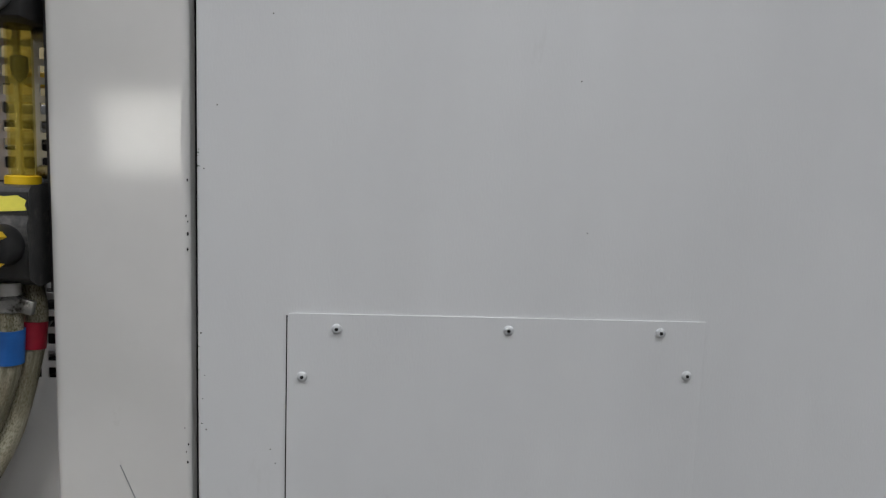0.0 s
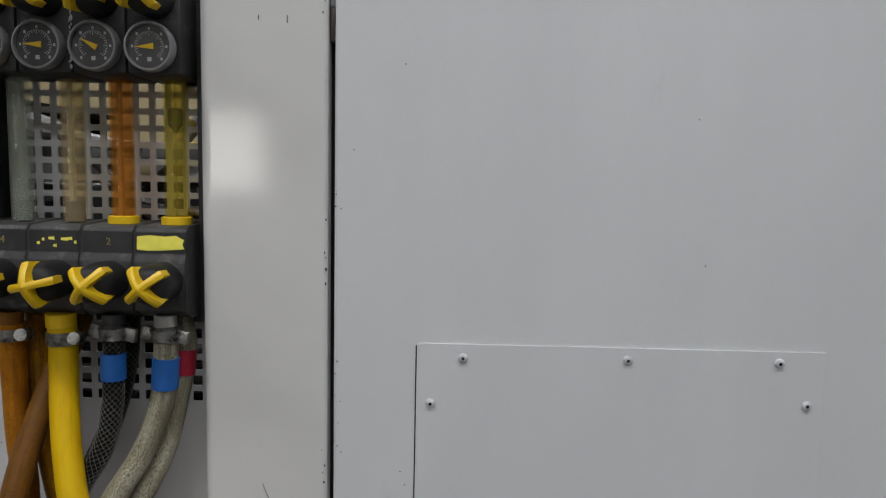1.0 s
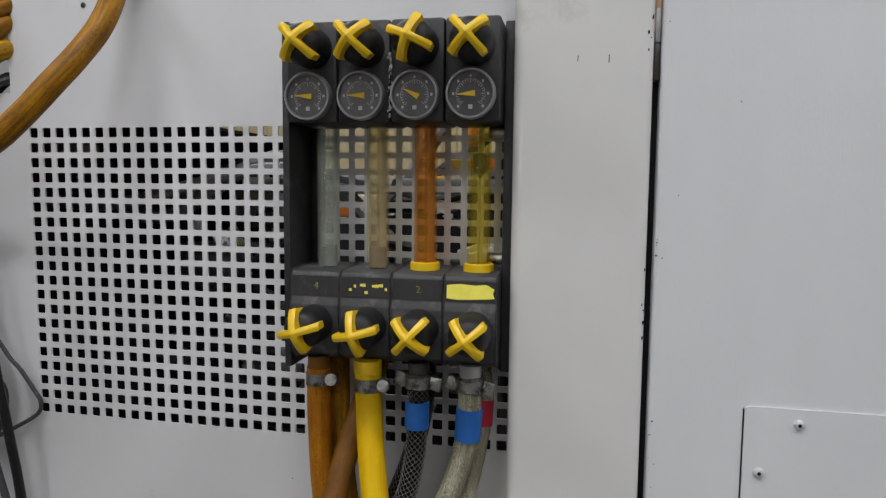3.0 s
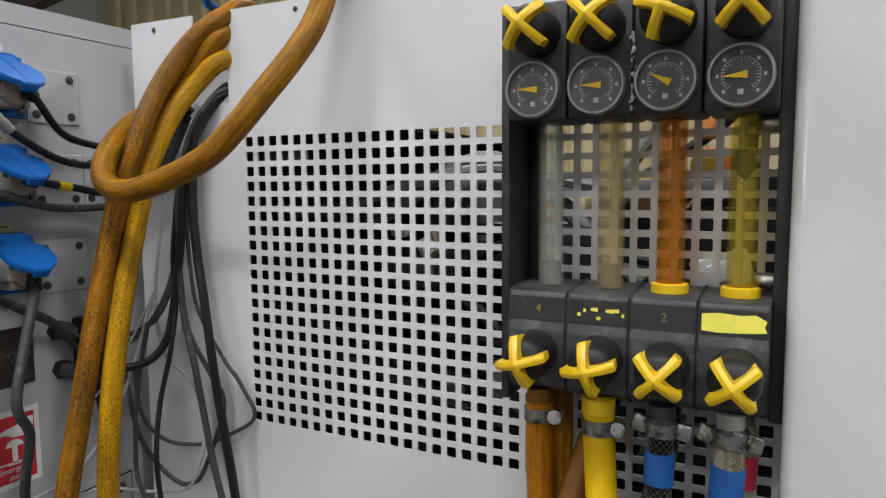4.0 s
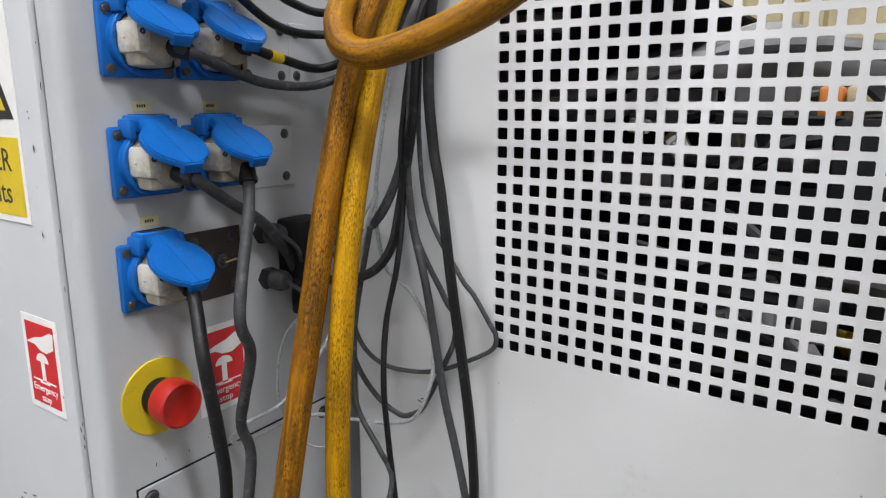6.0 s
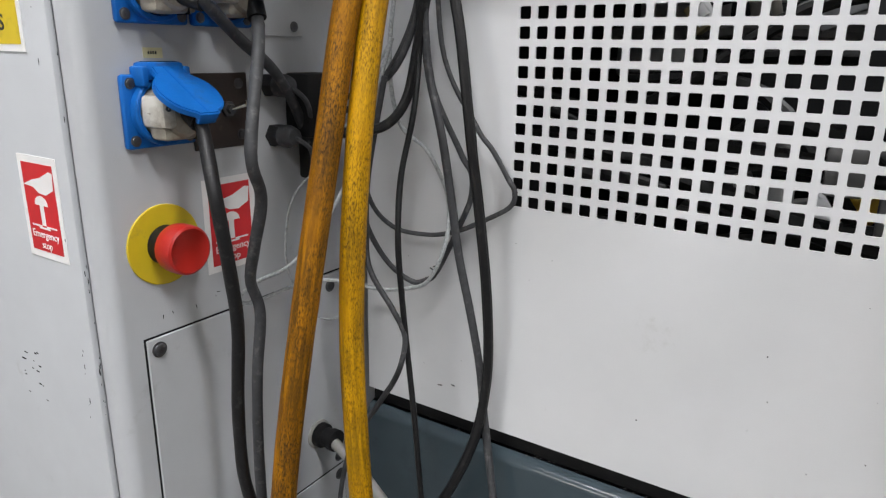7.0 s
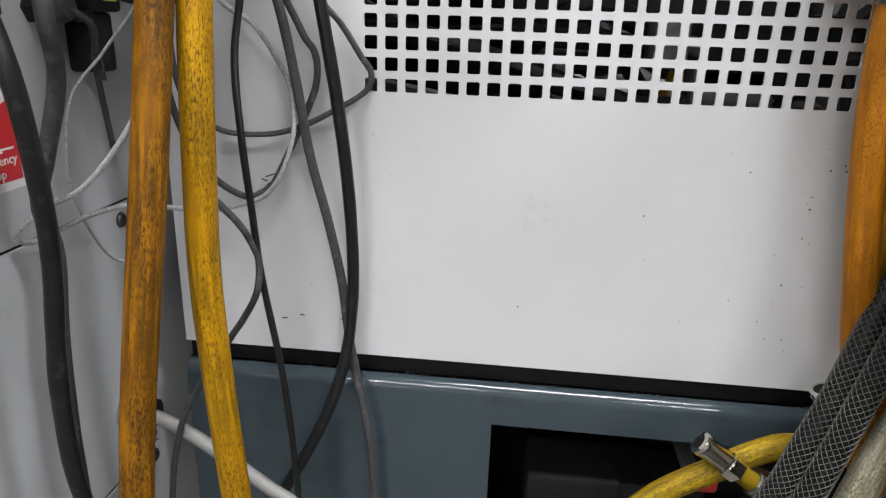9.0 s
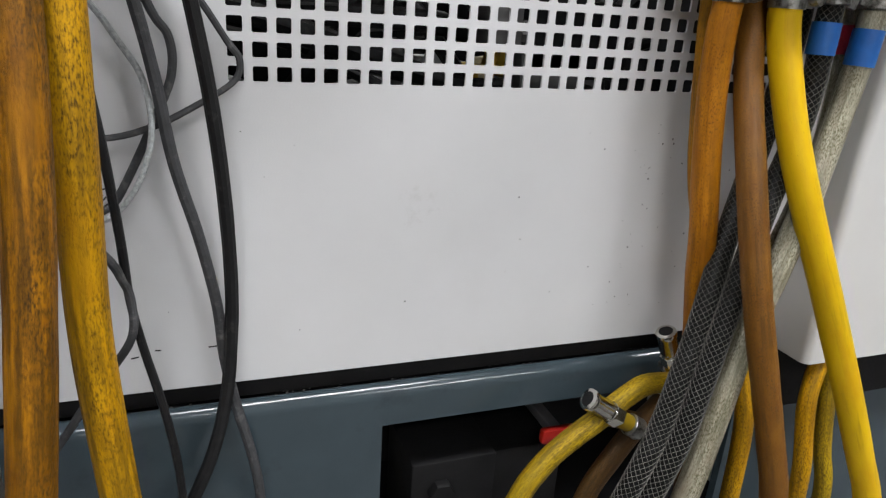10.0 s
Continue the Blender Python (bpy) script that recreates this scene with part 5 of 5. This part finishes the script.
coupling((0.2535, -0.062, 0.9145), (0.304, -0.066, 0.880), "nickel-plated quick coupling on a hose end")
coupling((0.344, -0.030, 0.948), (0.366, -0.028, 0.898), "dull nickel quick coupling standing against the panel")
for pts, m, lab in (([(0.545, -0.03, 0.95), (0.522, -0.04, 0.90), (0.509, -0.05, 0.86), (0.512, -0.06, 0.80), (0.517, -0.06, 0.75), (0.52, -0.06, 0.65)], HOSE_Y, "dirty yellow hose below the post"),
                    ([(0.562, -0.02, 0.94), (0.556, -0.025, 0.90), (0.554, -0.032, 0.866), (0.560, -0.04, 0.80), (0.566, -0.05, 0.748), (0.57, -0.05, 0.65)], HOSE_DY, "grimy yellow hose below the post"),
                    ([(0.40, -0.04, 0.95), (0.416, -0.055, 0.90), (0.425, -0.06, 0.855), (0.43, -0.06, 0.75)], HOSE_Y, "grimy yellow hose behind the bundle")):
    hose("water_hose", pts, 0.0085, m, lab, LOW)
tagged(tube_part("base_hose", [(0.30, -0.03, 0.87), (0.335, -0.05, 0.865), (0.36, -0.06, 0.845), (0.372, -0.06, 0.80), (0.375, -0.06, 0.72)], 0.009, HOSE_DB), "brown rubber hose end at the machine base", "hose", LOW)
hv = thing("hand_valve", "small red valve handle inside the base cut-out", "valve")
part("handle", box(0.262, 0.300, 0.01, 0.02, 0.816, 0.832, 0.004), RED, hv)
part("stem", box(0.275, 0.287, 0.02, 0.16, 0.818, 0.829, 0.002), STEELG, hv)

# thick hoses over the notch of the panel
TOPH = "thick hoses hung over the panel"
hose("air_hose", [(-0.055, 0.14, 1.49), (-0.036, 0.05, 1.55), (-0.029, 0, 1.543), (-0.052, -0.012, 1.515), (-0.075, -0.028, 1.486), (-0.089, -0.047, 1.463), (-0.09, -0.072, 1.446), (-0.08, -0.1, 1.423), (-0.073, -0.112, 1.407), (-0.061, -0.118, 1.393), (-0.034, -0.118, 1.387), (0.017, -0.121, 1.397), (0.064, -0.12, 1.415), (0.091, -0.113, 1.439), (0.110, -0.102, 1.465), (0.1230, -0.0855, 1.491), (0.1290, -0.066, 1.517), (0.1290, -0.05, 1.54), (0.122, -0.022, 1.575), (0.112, 0.02, 1.6), (0.07, 0.1, 1.58), (0.03, 0.2, 1.5)], 0.0104, HOSE_D, "thick dirty orange hose looped over the panel's top edge", TOPH, 0.02)
hose("air_hose", [(-0.055, 0.14, 1.51), (-0.034, 0.05, 1.575), (-0.028, 0, 1.56), (-0.051, -0.02, 1.535), (-0.066, -0.045, 1.494), (-0.068, -0.065, 1.46), (-0.071, -0.078, 1.428), (-0.078, -0.0875, 1.395), (-0.0845, -0.0990, 1.345), (-0.0885, -0.1140, 1.28), (-0.0893, -0.1330, 1.20), (-0.0908, -0.1520, 1.12), (-0.0968, -0.1650, 1.04), (-0.1045, -0.1740, 0.96), (-0.110, -0.181, 0.88), (-0.1148, -0.188, 0.8), (-0.118, -0.198, 0.68)], 0.0102, HOSE_O, "thick worn orange hose hanging down in front of the corner", TOPH, 0.02)
hose("air_hose", [(-0.03, 0.14, 1.485), (-0.029, 0.05, 1.515), (-0.029, 0, 1.518), (-0.049, -0.015, 1.498), (-0.062, -0.035, 1.468), (-0.067, -0.05, 1.44), (-0.0725, -0.066, 1.4), (-0.0758, -0.0800, 1.345), (-0.0770, -0.0965, 1.28), (-0.0762, -0.1130, 1.20), (-0.0772, -0.1210, 1.12), (-0.0795, -0.1220, 1.04), (-0.0758, -0.1230, 0.96), (-0.0707, -0.1228, 0.88), (-0.0647, -0.1232, 0.8), (-0.058, -0.124, 0.7)], 0.0100, HOSE_Y, "thick yellow hose hanging down in front of the corner", TOPH, 0.02)

# ---------------------------------------------------------------- cables in the corner
def cable(pts, r, m, label, wobble=0.05):
    return tagged(tube_part("hanging_cable", pts, r, m, seg=10, n=8, wobble=wobble), label, "cable", "cables hanging in the corner")


N0 = [(-0.034, 0.14, 1.472), (-0.034, 0.03, 1.492)]
for k in range(2):
    cable([(-0.030, 0.14, 1.470 - k * 0.004), (-0.030, 0.03, 1.489 - k * 0.005), (-0.034 - k * 0.002, -0.004, 1.486 - k * 0.004), (-0.050 - k * 0.004, -0.016 - k * 0.003, 1.458 - k * 0.003), (-0.0625 - k * 0.003, -0.022 - k * 0.004, 1.415), (-0.072 - k * 0.004, -0.024 - k * 0.003, 1.36), (-0.084 - k * 0.003, -0.026, 1.30), (-0.105 - k * 0.004, -0.034, 1.252), (-0.14, -0.046, 1.232 - k * 0.01), (-0.178, -0.048 - k * 0.006, 1.228 - k * 0.016)], 0.0027, GREYC, "dusty grey lead coming through the notch of the panel")
cable(N0 + [(-0.036, 0.0, 1.487), (-0.054, -0.018, 1.446), (-0.0575, -0.0225, 1.375), (-0.0500, -0.0265, 1.32), (-0.0396, -0.0305, 1.28), (-0.0258, -0.0335, 1.20), (-0.0168, -0.0320, 1.14), (-0.0114, -0.0270, 1.08), (-0.0093, -0.0228, 1.02), (-0.0108, -0.0230, 0.98), (-0.0153, -0.0278, 0.94), (-0.0262, -0.0370, 0.90), (-0.0440, -0.0430, 0.86), (-0.066, -0.051, 0.82), (-0.12, -0.07, 0.73)], 0.0046, RUBBER, "thick black rubber cable hanging beside the vent holes")
cable(N0 + [(-0.04, 0.0, 1.482), (-0.060, -0.020, 1.44), (-0.077, -0.026, 1.36), (-0.0755, -0.0257, 1.27), (-0.0560, -0.0295, 1.20), (-0.0462, -0.0295, 1.15), (-0.0394, -0.0260, 1.10), (-0.0275, -0.0243, 1.05), (-0.0188, -0.0205, 1.0), (-0.0160, -0.0165, 0.96), (-0.0094, -0.0174, 0.92), (-0.0003, -0.0218, 0.88), (0.0048, -0.0235, 0.84), (0.010, -0.024, 0.74)], 0.0036, GREYC, "dusty grey cable crossing a thicker black one")
cable(N0 + [(-0.044, 0.0, 1.477), (-0.066, -0.022, 1.425), (-0.080, -0.03, 1.33), (-0.0794, -0.0305, 1.27), (-0.0755, -0.0440, 1.22), (-0.0785, -0.0570, 1.17), (-0.0720, -0.0700, 1.12), (-0.0680, -0.0700, 1.07), (-0.0665, -0.0660, 1.03), (-0.0620, -0.0670, 1.0), (-0.0535, -0.0715, 0.96), (-0.0480, -0.0735, 0.92), (-0.046, -0.070, 0.87), (-0.042, -0.066, 0.75)], 0.0026, RUBBER, "thin black cable hanging loosely")
cable([(-0.10, -0.05, 1.25), (-0.112, -0.058, 1.17), (-0.112, -0.062, 1.123), (-0.106, -0.066, 1.088), (-0.0765, -0.0730, 1.06), (-0.0690, -0.0690, 1.043), (-0.0655, -0.0690, 1.03), (-0.0665, -0.0740, 1.01), (-0.0810, -0.0670, 0.985), (-0.0980, -0.0635, 0.96), (-0.139, -0.062, 0.89), (-0.158, -0.06, 0.80), (-0.16, -0.06, 0.70)], 0.0025, GREYC, "thin grey cable twisted round a black one")
cable(N0 + [(-0.04, 0.0, 1.478), (-0.062, -0.022, 1.43), (-0.07, -0.028, 1.34), (-0.082, -0.03, 1.27), (-0.088, -0.036, 1.232), (-0.098, -0.05, 1.211), (-0.115, -0.07, 1.205), (-0.14, -0.07, 1.205), (-0.175, -0.05, 1.215)], 0.0043, RUBBER, "black cable bending to the connector block")
cable([(-0.06, -0.02, 1.44), (-0.072, -0.028, 1.37), (-0.072, -0.028, 1.259), (-0.048, -0.015, 1.19), (-0.038, -0.012, 1.172), (-0.037, -0.012, 1.153), (-0.044, -0.012, 1.133), (-0.07, -0.012, 1.080), (-0.081, -0.015, 1.068), (-0.096, -0.02, 1.066), (-0.118, -0.03, 1.087), (-0.13, -0.045, 1.13), (-0.14, -0.05, 1.20)], 0.0026, GREYC, "thin dark cable in a wide loop")
thin("loop_wire", N0 + [(-0.046, 0.0, 1.47), (-0.066, -0.02, 1.40), (-0.066, -0.018, 1.277), (-0.035, -0.012, 1.212), (-0.019, -0.010, 1.192), (-0.005, -0.008, 1.17), (0.002, -0.008, 1.159), (-0.002, -0.008, 1.146), (-0.024, -0.012, 1.132), (-0.05, -0.015, 1.119), (-0.077, -0.02, 1.113), (-0.108, -0.03, 1.118), (-0.127, -0.04, 1.145), (-0.13, -0.045, 1.20)], 0.0022, GREYC, "thin grey wire looped against the panel")
thin("loop_wire", [(-0.095, -0.025, 1.38), (-0.110, -0.03, 1.275), (-0.104, -0.026, 1.212), (-0.0785, -0.022, 1.190), (-0.0640, -0.020, 1.168), (-0.0530, -0.0235, 1.148), (-0.0498, -0.0290, 1.12), (-0.0575, -0.0310, 1.092), (-0.0720, -0.0290, 1.071), (-0.090, -0.028, 1.062), (-0.114, -0.03, 1.056), (-0.136, -0.045, 1.060), (-0.156, -0.065, 1.067), (-0.175, -0.09, 1.064), (-0.186, -0.130, 1.058), (-0.188, -0.140, 1.066), (-0.18, -0.125, 1.078), (-0.165, -0.10, 1.09), (-0.14, -0.08, 1.13), (-0.12, -0.06, 1.19), (-0.10, -0.04, 1.28)], 0.0019, LGREY, "pale braided wire in a loose loop")
thin("loop_wire", [(-0.10, -0.04, 1.28), (-0.14, -0.05, 1.21), (-0.168, -0.06, 1.17), (-0.184, -0.078, 1.14), (-0.188, -0.085, 1.092), (-0.188, -0.075, 1.055), (-0.188, -0.05, 1.02), (-0.18, -0.03, 1.012), (-0.168, -0.025, 1.03), (-0.15, -0.03, 1.10), (-0.13, -0.035, 1.19), (-0.11, -0.03, 1.28)], 0.0011, LGREY, "very thin pale wire loop")
blue = tube_part("blue_cable", [(-0.09, 0.20, 1.50), (-0.075, 0.05, 1.575), (-0.07, 0.02, 1.585), (-0.055, 0.02, 1.60), (-0.03, 0.03, 1.62), (0.02, 0.08, 1.62)], 0.005, BTAPE)
tagged(blue, "blue cable lying in the notch of the panel", "cable")
gird = prism([(-3.9, 2.354), (-3.5, 2.417), (-2.7, 2.543), (-2.7, 2.9), (-3.9, 2.9)], 0.08, m=pose(0, 2.1, 0, 90, 0, 0))
tagged(part("roof_girder", gird, mat("brown_primer_paint", (0.03, 0.018, 0.014), 0.6, 0, 0.2, 8), smooth=False), "dark brown steel girder under the workshop roof", "girder", kind="structure")
